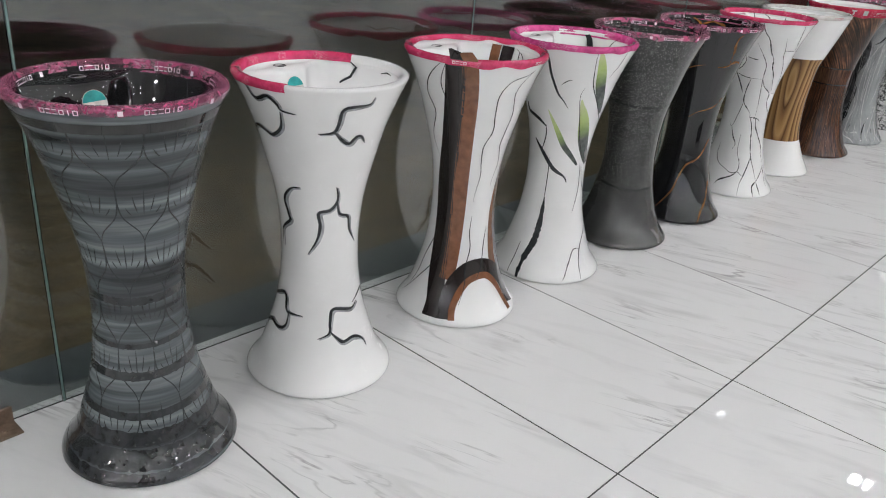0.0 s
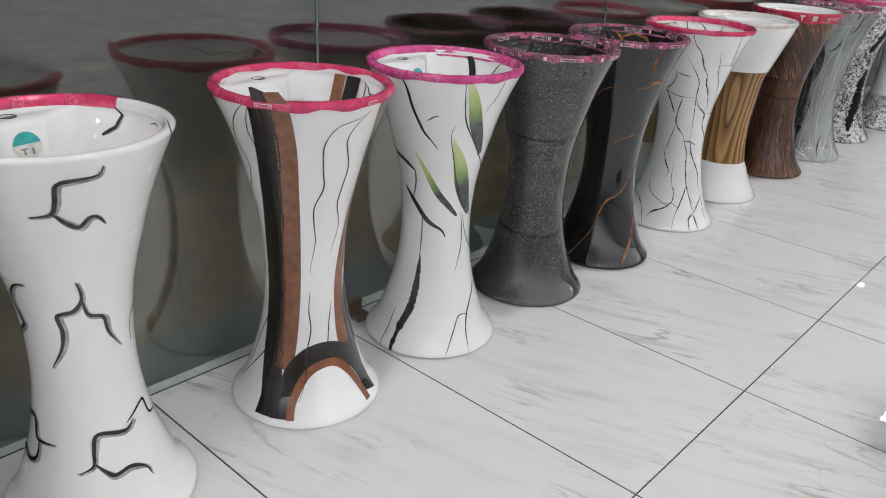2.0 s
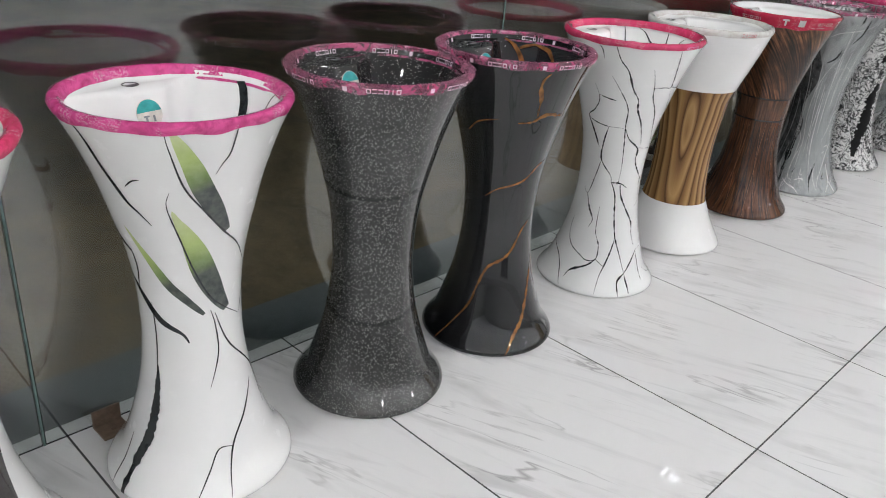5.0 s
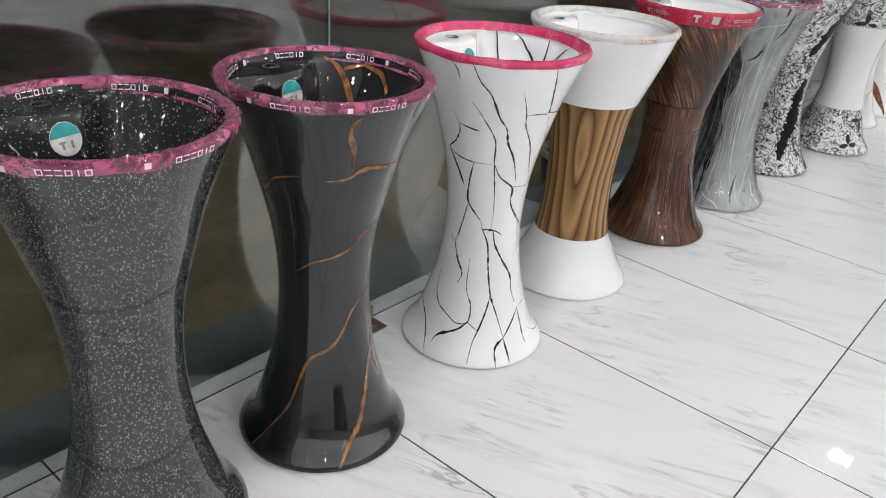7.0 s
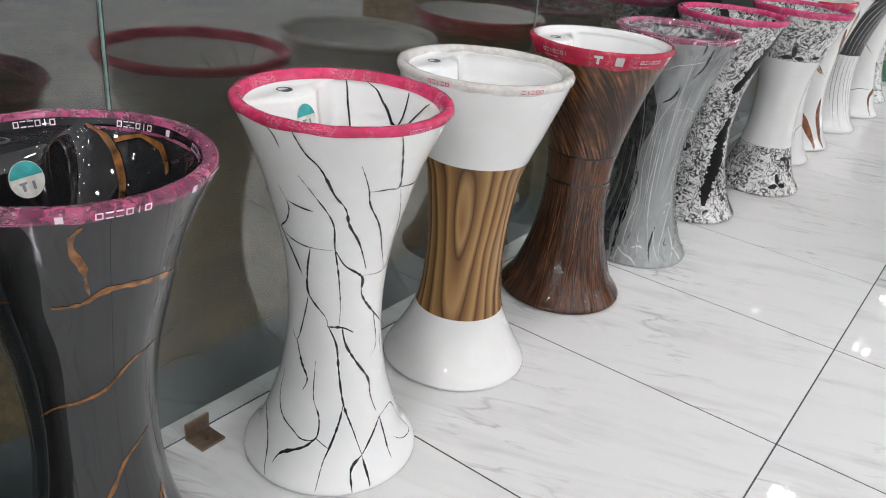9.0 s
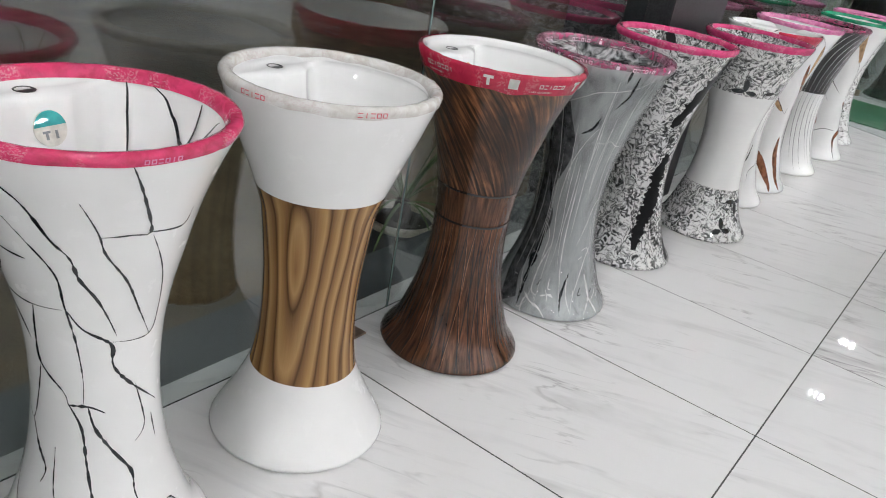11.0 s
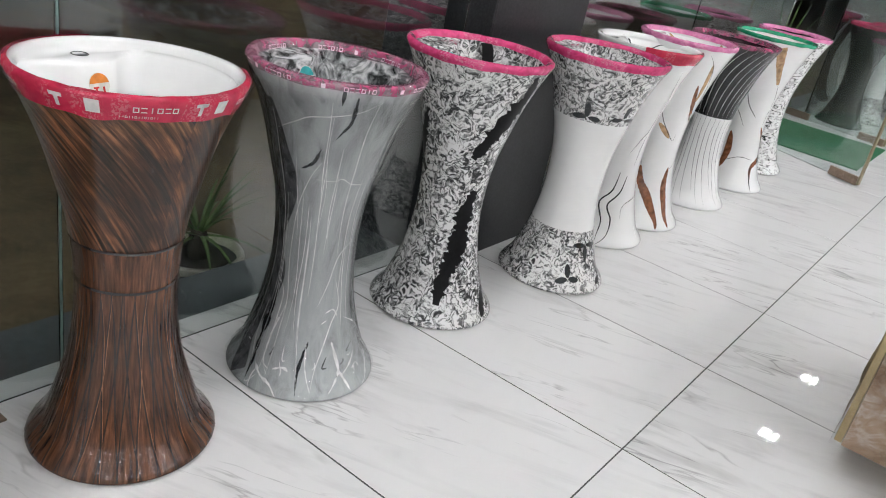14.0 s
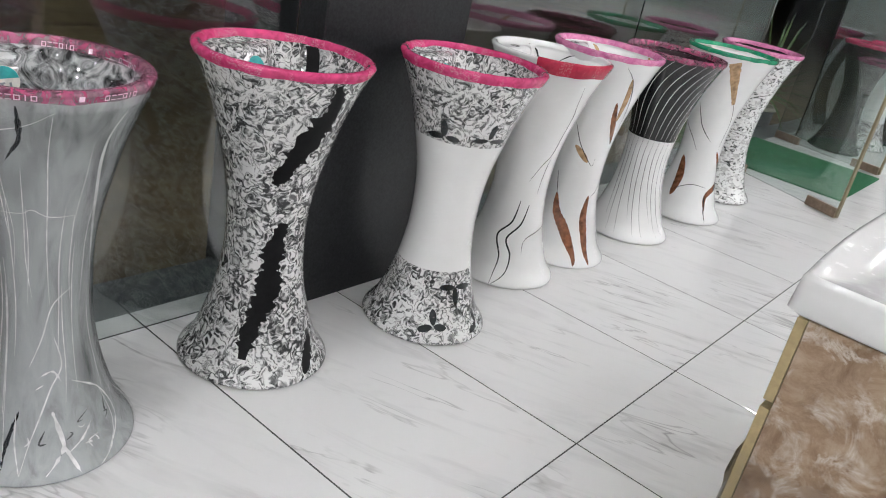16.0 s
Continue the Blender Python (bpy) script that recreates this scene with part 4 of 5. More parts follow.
b4.strokes("hairline", line_black, [
    (0.0035, (-33, 0.804), (-32, 0.763), (-26, 0.686), (-13, 0.631), (3, 0.581), (22, 0.538), (45, 0.471)),
    (0.003, (-35, 0.675), (-38, 0.645), (-33, 0.587), (-22, 0.502), (-3, 0.428), (35, 0.368)),
    (0.004, (-81, 0.538), (-81, 0.493), (-89, 0.436)),
    (0.003, (-71, 0.424), (-70, 0.357), (-71, 0.254)),
    (0.003, (-7, 0.407), (-2, 0.367), (-1, 0.307), (-14, 0.233)),
    (0.0035, (-2, 0.398), (14, 0.319), (53, 0.222), (51, 0.131)),
    (0.004, (39, 0.212), (17, 0.158), (-2, 0.104), (-12, 0.012)),
    (0.003, (-2, 0.104), (-14, 0.106), (-23, 0.065), (-34, 0.012)),
    (0.003, (-94, 0.114), (-95, 0.056), (-93, 0.004))
], "thin black hairlines", lift=0.0012)
b4.strokes("hairline", line_black, [
    (0.003, (0, 0.804), (-1, 0.750), (-5, 0.726), (-8, 0.707)),
    (0.003, (-62, 0.681), (-56, 0.695), (-51, 0.699)),
    (0.003, (45, 0.471), (46, 0.425), (35, 0.368))
], "thin black hairlines", lift=0.0012)
b6.strokes("gold_vein", gold_vein, [
    (0.009, (-24, 0.787), (-28, 0.771), (-28, 0.747), (-25, 0.721), (-24, 0.690), (-23, 0.671)),
    (0.0097, (37, 0.650), (-4, 0.673), (-17, 0.672), (-27, 0.657), (-41, 0.653)),
    (0.0053, (30, 0.537), (4, 0.527), (-15, 0.492), (-33, 0.476), (-55, 0.462), (-73, 0.437)),
    (0.0067, (23, 0.379), (-4, 0.345), (-21, 0.292), (-34, 0.264), (-57, 0.236), (-68, 0.181), (-74, 0.128), (-89, 0.062), (-98, 0.009)),
    (0.0045, (31, 0.260), (28, 0.199), (35, 0.146)),
    (0.0097, (-32, 0.008), (-23, 0.047), (-11, 0.083), (0, 0.135), (12, 0.189), (30, 0.254)),
    (0.003, (-96, 0.612), (-81, 0.644), (-60, 0.660))
], "gold vein", rag=0.5)
b7.strokes("crackle", line_black, [
    (0.0043, (-71, 0.797), (-66, 0.753), (-58, 0.722), (-50, 0.668), (-42, 0.638), (-38, 0.600), (-28, 0.558), (-15, 0.487)),
    (0.0029, (-73, 0.700), (-64, 0.663), (-51, 0.606), (-49, 0.547), (-44, 0.472), (-41, 0.405), (-42, 0.359)),
    (0.0022, (-85, 0.790), (-82, 0.774), (-81, 0.747)),
    (0.0036, (-87, 0.636), (-77, 0.630), (-66, 0.626)),
    (0.0029, (-93, 0.666), (-87, 0.623), (-94, 0.586), (-106, 0.559), (-82, 0.542), (-51, 0.541)),
    (0.005, (-106, 0.556), (-98, 0.525), (-85, 0.467)),
    (0.0043, (-72, 0.540), (-78, 0.482), (-78, 0.429), (-58, 0.383), (-55, 0.364)),
    (0.0029, (-78, 0.429), (-85, 0.370), (-95, 0.309), (-105, 0.328))
], "black crackle lines", rag=0.6)
b7.strokes("crackle", line_black, [
    (0.0043, (-95, 0.309), (-85, 0.265), (-75, 0.232), (-79, 0.204)),
    (0.0043, (-48, 0.540), (-39, 0.506), (-19, 0.473), (-17, 0.432), (-2, 0.390), (30, 0.328)),
    (0.0043, (-55, 0.364), (-44, 0.318), (-40, 0.253), (-35, 0.184), (-27, 0.127), (-21, 0.070)),
    (0.005, (-38, 0.358), (-33, 0.318), (-20, 0.274), (-5, 0.226), (-4, 0.185), (0, 0.148)),
    (0.0043, (-55, 0.360), (-37, 0.358), (-24, 0.344)),
    (0.0043, (-35, 0.184), (-39, 0.148), (-47, 0.095), (-52, 0.061), (-55, 0.014)),
    (0.0043, (-21, 0.070), (-11, 0.097), (3, 0.132)),
    (0.0043, (-21, 0.070), (-31, 0.048), (-32, 0.008)),
    (0.0043, (-21, 0.070), (-20, 0.036), (-20, 0.013))
], "black crackle lines", rag=0.6)
b7.strokes("crackle", line_black, [
    (0.0036, (3, 0.132), (4, 0.085), (3, 0.037)),
    (0.0022, (3, 0.132), (26, 0.133), (36, 0.079), (42, 0.036), (25, 0.045), (14, 0.067)),
    (0.0043, (-17, 0.792), (-9, 0.728), (-3, 0.674), (-12, 0.674), (-27, 0.674)),
    (0.0029, (-35, 0.732), (-28, 0.681), (-24, 0.642), (-12, 0.592), (0, 0.530), (14, 0.472)),
    (0.0029, (-3, 0.674), (20, 0.666), (23, 0.693)),
    (0.0022, (-1, 0.667), (14, 0.584), (20, 0.513), (14, 0.472), (-20, 0.478)),
    (0.0029, (-112, 0.223), (-110, 0.173), (-98, 0.135), (-81, 0.115), (-71, 0.103), (-59, 0.111), (-58, 0.154), (-66, 0.199), (-67, 0.276)),
    (0.0058, (-59, 0.111), (-68, 0.089), (-86, 0.062), (-90, 0.038))
], "black crackle lines", rag=0.6)
b7.strokes("crackle", line_black, [
    (0.0029, (-146, 0.115), (-112, 0.087), (-91, 0.014)),
    (0.0022, (-59, 0.111), (-47, 0.090)),
    (0.0022, (3, 0.386), (13, 0.303), (1, 0.274)),
    (0.0022, (22, 0.309), (25, 0.258))
], "black crackle lines", rag=0.6)
# white strokes paint the glints along the film's creases
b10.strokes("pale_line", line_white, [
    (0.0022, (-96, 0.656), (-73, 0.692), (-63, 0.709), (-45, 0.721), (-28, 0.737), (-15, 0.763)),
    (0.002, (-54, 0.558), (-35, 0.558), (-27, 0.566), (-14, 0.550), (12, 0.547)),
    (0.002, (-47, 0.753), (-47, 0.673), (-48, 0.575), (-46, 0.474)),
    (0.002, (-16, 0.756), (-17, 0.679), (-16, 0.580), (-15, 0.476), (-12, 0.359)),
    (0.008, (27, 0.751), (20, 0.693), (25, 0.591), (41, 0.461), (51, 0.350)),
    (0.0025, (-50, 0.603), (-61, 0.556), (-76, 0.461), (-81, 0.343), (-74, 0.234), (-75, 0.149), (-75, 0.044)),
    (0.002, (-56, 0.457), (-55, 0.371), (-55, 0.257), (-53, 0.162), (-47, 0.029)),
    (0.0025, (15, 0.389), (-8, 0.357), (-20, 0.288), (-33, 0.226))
], "painted glints along film creases")
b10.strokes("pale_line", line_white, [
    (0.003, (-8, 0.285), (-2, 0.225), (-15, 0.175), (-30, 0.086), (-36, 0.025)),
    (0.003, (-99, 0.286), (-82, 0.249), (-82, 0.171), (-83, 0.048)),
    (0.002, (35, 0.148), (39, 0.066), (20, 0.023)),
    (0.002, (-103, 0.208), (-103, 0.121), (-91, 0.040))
], "painted glints along film creases")
# bright glints of the bunched film, painted in white
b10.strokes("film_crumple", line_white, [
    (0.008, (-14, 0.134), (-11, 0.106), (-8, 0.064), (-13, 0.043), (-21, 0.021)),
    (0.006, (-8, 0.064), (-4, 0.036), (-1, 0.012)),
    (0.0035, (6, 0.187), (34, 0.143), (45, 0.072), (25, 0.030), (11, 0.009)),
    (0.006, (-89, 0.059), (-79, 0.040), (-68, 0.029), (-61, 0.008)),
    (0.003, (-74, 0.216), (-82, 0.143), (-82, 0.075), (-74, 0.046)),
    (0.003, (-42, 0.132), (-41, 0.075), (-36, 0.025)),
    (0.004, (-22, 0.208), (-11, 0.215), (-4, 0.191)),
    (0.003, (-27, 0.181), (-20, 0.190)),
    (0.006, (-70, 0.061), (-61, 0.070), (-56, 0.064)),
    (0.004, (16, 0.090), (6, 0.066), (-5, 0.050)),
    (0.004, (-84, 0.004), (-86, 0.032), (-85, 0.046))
], "painted glints of bunched film at the foot", rag=0.8, lift=0.0016)
# two wide charcoal bands make one side of the body darker
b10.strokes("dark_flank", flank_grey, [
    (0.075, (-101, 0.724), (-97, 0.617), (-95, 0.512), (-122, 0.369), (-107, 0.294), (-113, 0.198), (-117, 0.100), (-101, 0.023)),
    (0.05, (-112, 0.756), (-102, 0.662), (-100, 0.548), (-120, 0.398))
], "darker charcoal tone down one side", across=8, taper=(0.5, 0.6))
b10.strokes("dark_streak", line_black, [
    (0.007, (-32, 0.772), (-32, 0.712), (-37, 0.684), (-41, 0.665)),
    (0.006, (-41, 0.790), (-41, 0.750)),
    (0.008, (-52, 0.636), (-58, 0.599), (-70, 0.578)),
    (0.01, (-106, 0.714), (-115, 0.594), (-118, 0.484), (-102, 0.385), (-91, 0.307)),
    (0.012, (-112, 0.755), (-97, 0.655), (-94, 0.541)),
    (0.014, (-91, 0.249), (-95, 0.158), (-94, 0.074), (-90, 0.022)),
    (0.006, (-40, 0.139), (-47, 0.074), (-47, 0.019))
], "dark smudged streaks", rag=0.6)
b11.strokes("rift", rift_black, [
    (0.06, (-3, 0.781), (3, 0.720), (-3, 0.673), (-13, 0.623), (-25, 0.565), (-36, 0.520)),
    (0.062, (-16, 0.417), (-24, 0.364), (-28, 0.303), (-30, 0.235), (-41, 0.171), (-47, 0.120), (-49, 0.066)),
    (0.03, (-105, 0.636), (-117, 0.566), (-128, 0.481), (-112, 0.448)),
    (0.03, (28, 0.093), (18, 0.060), (5, 0.022))
], "soft black diagonal rift", across=8, rag=0.42, shape=lambda u: 0.35 + 0.65 * math.sin(math.pi * u))
b12.strokes("petal", line_black, [
    (0.021, (-71, 0.613), (-72, 0.661)),
    (0.019, (-71, 0.614), (-92, 0.608)),
    (0.017, (-69, 0.612), (-52, 0.610)),
    (0.019, (-18, 0.623), (-16, 0.670)),
    (0.014, (-19, 0.620), (-38, 0.617)),
    (0.014, (-17, 0.619), (11, 0.615)),
    (0.018, (-16, 0.161), (-38, 0.161)),
    (0.017, (-14, 0.162), (15, 0.156)),
    (0.02, (-15, 0.161), (-13, 0.107)),
    (0.021, (-40, 0.052), (-43, 0.099)),
    (0.018, (-41, 0.050), (-56, 0.039)),
    (0.018, (-40, 0.051), (-26, 0.048)),
    (0.016, (17, 0.041), (15, 0.084)),
    (0.014, (17, 0.041), (1, 0.026))
], "black petal mark", across=4, shape=lambda u: math.sin(math.pi * u) ** 0.75 + 0.03)
b13.strokes("wavering_line", line_black, [
    (0.006, (-49, 0.299), (-56, 0.224), (-75, 0.169), (-64, 0.101), (-65, 0.044), (-66, 0.010)),
    (0.006, (-30, 0.288), (-39, 0.220), (-59, 0.163), (-49, 0.110), (-51, 0.052), (-64, 0.010)),
    (0.0035, (-13, 0.729), (-6, 0.655), (-2, 0.614), (-4, 0.511), (-9, 0.472), (-22, 0.440), (-42, 0.374)),
    (0.0025, (-7, 0.462), (-13, 0.400), (-17, 0.331)),
    (0.0025, (33, 0.210), (-25, 0.172), (-32, 0.115))
], "wavering black hairlines")
b14.strokes("leaf_mark", rust_leaf, [
    (0.036, (-91, 0.261), (-80, 0.197), (-59, 0.140), (-39, 0.056), (-37, 0.013)),
    (0.032, (-20, 0.273), (-25, 0.192), (-20, 0.111), (-15, 0.017)),
    (0.022, (-31, 0.648), (-21, 0.573), (1, 0.478))
], "rust-brown leaf", across=4, rag=0.07, shape=lambda u: math.sin(math.pi * u) ** 0.7 + 0.05)
b14.strokes("leaf_mark", tan_leaf, [
    (0.022, (-26, 0.745), (-18, 0.667), (-15, 0.574)),
    (0.022, (-79, 0.459), (-62, 0.433), (-44, 0.401))
], "tan and grey leaf", across=4, shape=lambda u: math.sin(math.pi * u) ** 0.7 + 0.05)
b14.strokes("hairline", line_black, [
    (0.003, (-39, 0.783), (-21, 0.723), (-4, 0.621), (2, 0.513)),
    (0.003, (-86, 0.543), (-68, 0.465), (-34, 0.392), (-29, 0.421)),
    (0.003, (-105, 0.340), (-90, 0.258)),
    (0.003, (24, 0.393), (5, 0.303), (-18, 0.262))
], "thin dark stems", lift=0.0012)
b16.strokes("leaf_mark", rust_leaf, [
    (0.03, (-19, 0.347), (21, 0.210), (-25, 0.136), (-28, 0.066)),
    (0.036, (-110, 0.296), (-98, 0.201), (-99, 0.101))
], "rust-brown leaf", across=4, rag=0.07, shape=lambda u: math.sin(math.pi * u) ** 0.7 + 0.05)
b16.strokes("leaf_mark", tan_leaf, [
    (0.055, (-63, 0.775), (-51, 0.677), (-35, 0.585))
], "tan leaf", across=4, rag=0.07, shape=lambda u: 1.0 - 0.75 * u)
b16.strokes("hairline", line_black, [
    (0.003, (-99, 0.136), (-65, 0.176), (-27, 0.170)),
    (0.006, (-30, 0.136), (-29, 0.017)),
    (0.004, (-105, 0.559), (-86, 0.460), (-51, 0.391)),
    (0.003, (-159, 0.474), (-108, 0.403), (-79, 0.336)),
    (0.003, (-36, 0.594), (-14, 0.485), (-18, 0.358))
], "thin dark stems", lift=0.0012)
for tilt_set in (128,):
    b2.strokes("painted_mark", line_black, [
        (0.006, (-89 + tilt_set, 0.826), (-81 + tilt_set, 0.787), (-70 + tilt_set, 0.798), (-61 + tilt_set, 0.766), (-52 + tilt_set, 0.76)),
        (0.006, (-54 + tilt_set, 0.563), (-66 + tilt_set, 0.559), (-75 + tilt_set, 0.526), (-72 + tilt_set, 0.463), (-88 + tilt_set, 0.43), (-90 + tilt_set, 0.38)),
        (0.006, (-118 + tilt_set, 0.22), (-90 + tilt_set, 0.242), (-83 + tilt_set, 0.202), (-59 + tilt_set, 0.192)),
    ], "black brushed squiggle")

# flowing parallel lines: white on the black half, dark on the white half
flow = [(-2, 0.785), (-14, 0.735), (-28, 0.655), (-38, 0.555), (-44, 0.442)]
fall = [(-44, 0.438), (-47, 0.36), (-44, 0.25), (-36, 0.14), (-26, 0.03)]
for k in range(-6, 9):
    sag = 1.0 if k % 3 else 0.86
    b15.strokes("flow_line", line_white, [(0.0022, *[(a + 13 * k, zz) for a, zz in flow])], "white flowing line")
    b15.strokes("flow_line", line_black, [(0.0020, *[(a + 13 * k, 0.440 - (0.440 - zz) * sag) for a, zz in fall])], "thin dark flowing line")

# incised ogee lattice with small palm fronds
def lattice(b, cols=9, rows=6, z0=0.05, z1=0.79):
    step, tall = 360 / cols, (z1 - z0) / rows
    bm, bm2 = bmesh.new(), bmesh.new()
    for c in range(cols):
        for r in range(rows):
            base = z0 + r * tall
            mid = c * step + (step / 2 if r % 2 else 0) - 14
            for s in (-1, 1):
                b.stroke(bm, [(mid, base), (mid + s * step * 0.10, base + tall * 0.18), (mid + s * step * 0.42, base + tall * 0.46), (mid + s * step * 0.5, base + tall * 0.75), (mid + s * step * 0.5, base + tall)], 0.0026, taper=(0.6, 0.6))
            for a, lo, hi, lean in ((0, 0.50, 0.95, 0), (-0.13, 0.55, 0.85, -0.05), (0.13, 0.55, 0.85, 0.05), (-0.24, 0.50, 0.64, -0.07), (0.24, 0.50, 0.64, 0.07)):
                b.stroke(bm2, [(mid + step * a, base + tall * lo), (mid + step * (a + lean), base + tall * (lo + hi) / 2), (mid + step * (a + lean * 1.6), base + tall * hi)], 0.0022)
    part("lattice", bm, line_black, b.root, "dark incised ogee lattice", True)
    tagged(part("frond_mark", bm2, line_black, b.root, "short dark frond strokes", True), kind="stuff")


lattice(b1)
# brushed rings; the wide low ones also put the foot's darkness into the colour
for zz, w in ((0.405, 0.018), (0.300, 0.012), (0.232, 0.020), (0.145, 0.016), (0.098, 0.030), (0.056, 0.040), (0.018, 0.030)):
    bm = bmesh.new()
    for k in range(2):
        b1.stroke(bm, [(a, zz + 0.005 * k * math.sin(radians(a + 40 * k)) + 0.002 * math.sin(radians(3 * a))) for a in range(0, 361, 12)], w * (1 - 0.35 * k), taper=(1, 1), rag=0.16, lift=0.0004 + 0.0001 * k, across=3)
    part("dark_ring", bm, ring_dark, b1.root, "dark brushed ring of a set that darkens the foot", True)
b1.band_dark = bmesh.new()
b1.stroke(b1.band_dark, [(a, 0.790) for a in range(0, 361, 20)], 0.020, taper=(1, 1), lift=0.0009, across=3)
part("dark_band", b1.band_dark, black_glaze, b1.root, "black band under the rim", True)

# raised strands on the bark basin
def strands(b):
    rng = random.Random(5)
    for k in range(30):
        a = k * 360 / 30
        for s in (-1, 1):
            pts = [(a + s * 13 * u + rng.uniform(-1, 1), 0.385 - 0.375 * u) for u in (0, 0.25, 0.5, 0.75, 1)]
            bm = bmesh.new()
            b.stroke(bm, pts, 0.0030, taper=(0.5, 0.7), lift=0.0012)
            part("groove", bm, groove_paint, b.root, "dark crossing groove", True)
            if (k * 2 + s) % 3 == 0:
                bm = bmesh.new()
                b.stroke(bm, [(p + 1.1, q) for p, q in pts], 0.0012, taper=(0.3, 0.6), lift=0.0018)
                part("strand", bm, strand_paint, b.root, "fine raised copper strand", True)
    for zz in (0.389, 0.478):
        bm = bmesh.new()
        b.stroke(bm, [(a, zz) for a in range(0, 361, 12)], 0.006, taper=(1, 1), lift=0.0022)
        part("groove", bm, black_band, b.root, "dark turned groove", True)


strands(b9)
for zz in (0.223, 0.544):
    bm = bmesh.new()
    b5.stroke(bm, [(a, zz + 0.006 * math.sin(radians(a) * 2)) for a in range(0, 361, 12)], 0.010, taper=(1, 1))
    part("glaze_ring", bm, speckled_inner, b5.root, "faint darker glaze ring", True)


# lines and stripes inside the bowls
def inside(b, name, material, lines, label=""):
    """Brush lines on the inner wall: (width, then (degrees, share of the way down) points)."""
    R, H = b.rim, b.h
    rows = [(R - 0.024, H - 0.017), (R - 0.029, H - 0.030), ((R - 0.024) * 0.915, H - 0.058), ((R - 0.024) * 0.80, H - 0.095), ((R - 0.024) * 0.68, H - 0.125), ((R - 0.024) * 0.50, H - 0.148), ((R - 0.024) * 0.27, H - 0.158)]
    for width, *pts in lines:
        bm = bmesh.new()
        prev = None
        dense = []
        for p, q in zip(pts, pts[1:]):
            dense += [[p[a] + (q[a] - p[a]) * s / 8 for a in (0, 1)] for s in range(8)]
        dense.append(pts[-1])
        for i, (a, d) in enumerate(dense):
            r = float(np.interp(d * 6, range(7), [x[0] for x in rows])) - 0.0022
            zz = float(np.interp(d * 6, range(7), [x[1] for x in rows])) + 0.0012
            a0, d0 = dense[max(i - 1, 0)]
            a1, d1 = dense[min(i + 1, len(dense) - 1)]
            dx, dz = radians(a1 - a0) * r, (d1 - d0) * 0.17
            ln = math.hypot(dx, dz) or 1
            w = width * (0.35 + 0.65 * math.sin(math.pi * (0.08 + 0.84 * i / (len(dense) - 1)))) if width < 0.015 else width
            row = []
            for s in (-0.5, 0, 0.5):
                th = radians(a) - s * w * dz / ln / r
                dd = d + s * w * dx / ln / 0.17
                rr = float(np.interp(dd * 6, range(7), [x[0] for x in rows])) - 0.0022
                zq = float(np.interp(dd * 6, range(7), [x[1] for x in rows])) + 0.0012
                row.append(bm.verts.new((rr * math.cos(th), rr * math.sin(th), zq)))
            if prev:
                bm.faces.new((prev[0], prev[1], row[1], row[0]))
                bm.faces.new((prev[1], prev[2], row[2], row[1]))
            prev = row
        part(name, bm, material, b.root, label, True)


inside(b2, "painted_mark", line_black, [(0.007, (118, 0.0), (112, 0.15), (116, 0.3), (125, 0.38)), (0.006, (85, 0.16), (78, 0.08), (70, 0.10))], "black squiggle in the bowl")
inside(b3, "black_stripe", black_band, [(0.042, (98, 0.0), (98, 0.75))], "black stripe in the bowl")
inside(b3, "brown_stripe", brown_band, [(0.030, (111, 0.0), (112, 0.75)), (0.030, (222, 0.0), (224, 0.7))], "brown stripe in the bowl")
inside(b3, "wavy_line", line_black, [(0.004, (88, 0.05), (75, 0.25), (60, 0.22), (45, 0.30), (30, 0.2)), (0.004, (84, 0.1), (82, 0.3), (86, 0.5))], "black lines in the bowl")
inside(b4, "slate_patch", line_black, [(0.020, (110, 0.02), (104, 0.3), (98, 0.6)), (0.004, (72, 0.0), (80, 0.3), (90, 0.55))], "slate streak in the bowl")
inside(b6, "gold_vein", gold_vein, [(0.012, (140, 0.0), (128, 0.25), (118, 0.5), (112, 0.8)), (0.012, (126, 0.22), (112, 0.12), (98, 0.2), (88, 0.38)), (0.008, (60, 0.2), (48, 0.4), (40, 0.6)), (0.008, (222, 0.1), (226, 0.5))], "gold vein in the bowl")
inside(b7, "crackle", line_black, [(0.004, (132, 0.0), (130, 0.35), (124, 0.7)), (0.005, (118, 0.0), (104, 0.3), (92, 0.45), (80, 0.5)), (0.005, (86, 0.05), (84, 0.4), (88, 0.7), (110, 0.8)), (0.005, (62, 0.1), (75, 0.4), (88, 0.7), (100, 0.66)), (0.004, (40, 0.3), (55, 0.55)), (0.004, (178, 0.02), (166, 0.2), (160, 0.4))], "black crackle in the bowl")
inside(b11, "rift", rift_black, [(0.034, (120, 0.0), (114, 0.4), (108, 0.7)), (0.022, (50, 0.05), (40, 0.3), (20, 0.5))], "black rift in the bowl")
inside(b13, "wavering_line", line_black, [(0.006, (150, 0.0), (140, 0.2), (135, 0.4)), (0.005, (110, 0.3), (95, 0.1), (80, 0.05)), (0.005, (60, 0.4), (50, 0.15), (40, 0.3), (25, 0.25))], "black lines in the bowl")
inside(b14, "rose_patch", tan_leaf, [(0.016, (60, 0.05), (50, 0.3)), (0.012, (140, 0.1), (130, 0.3))], "tan mark in the bowl")

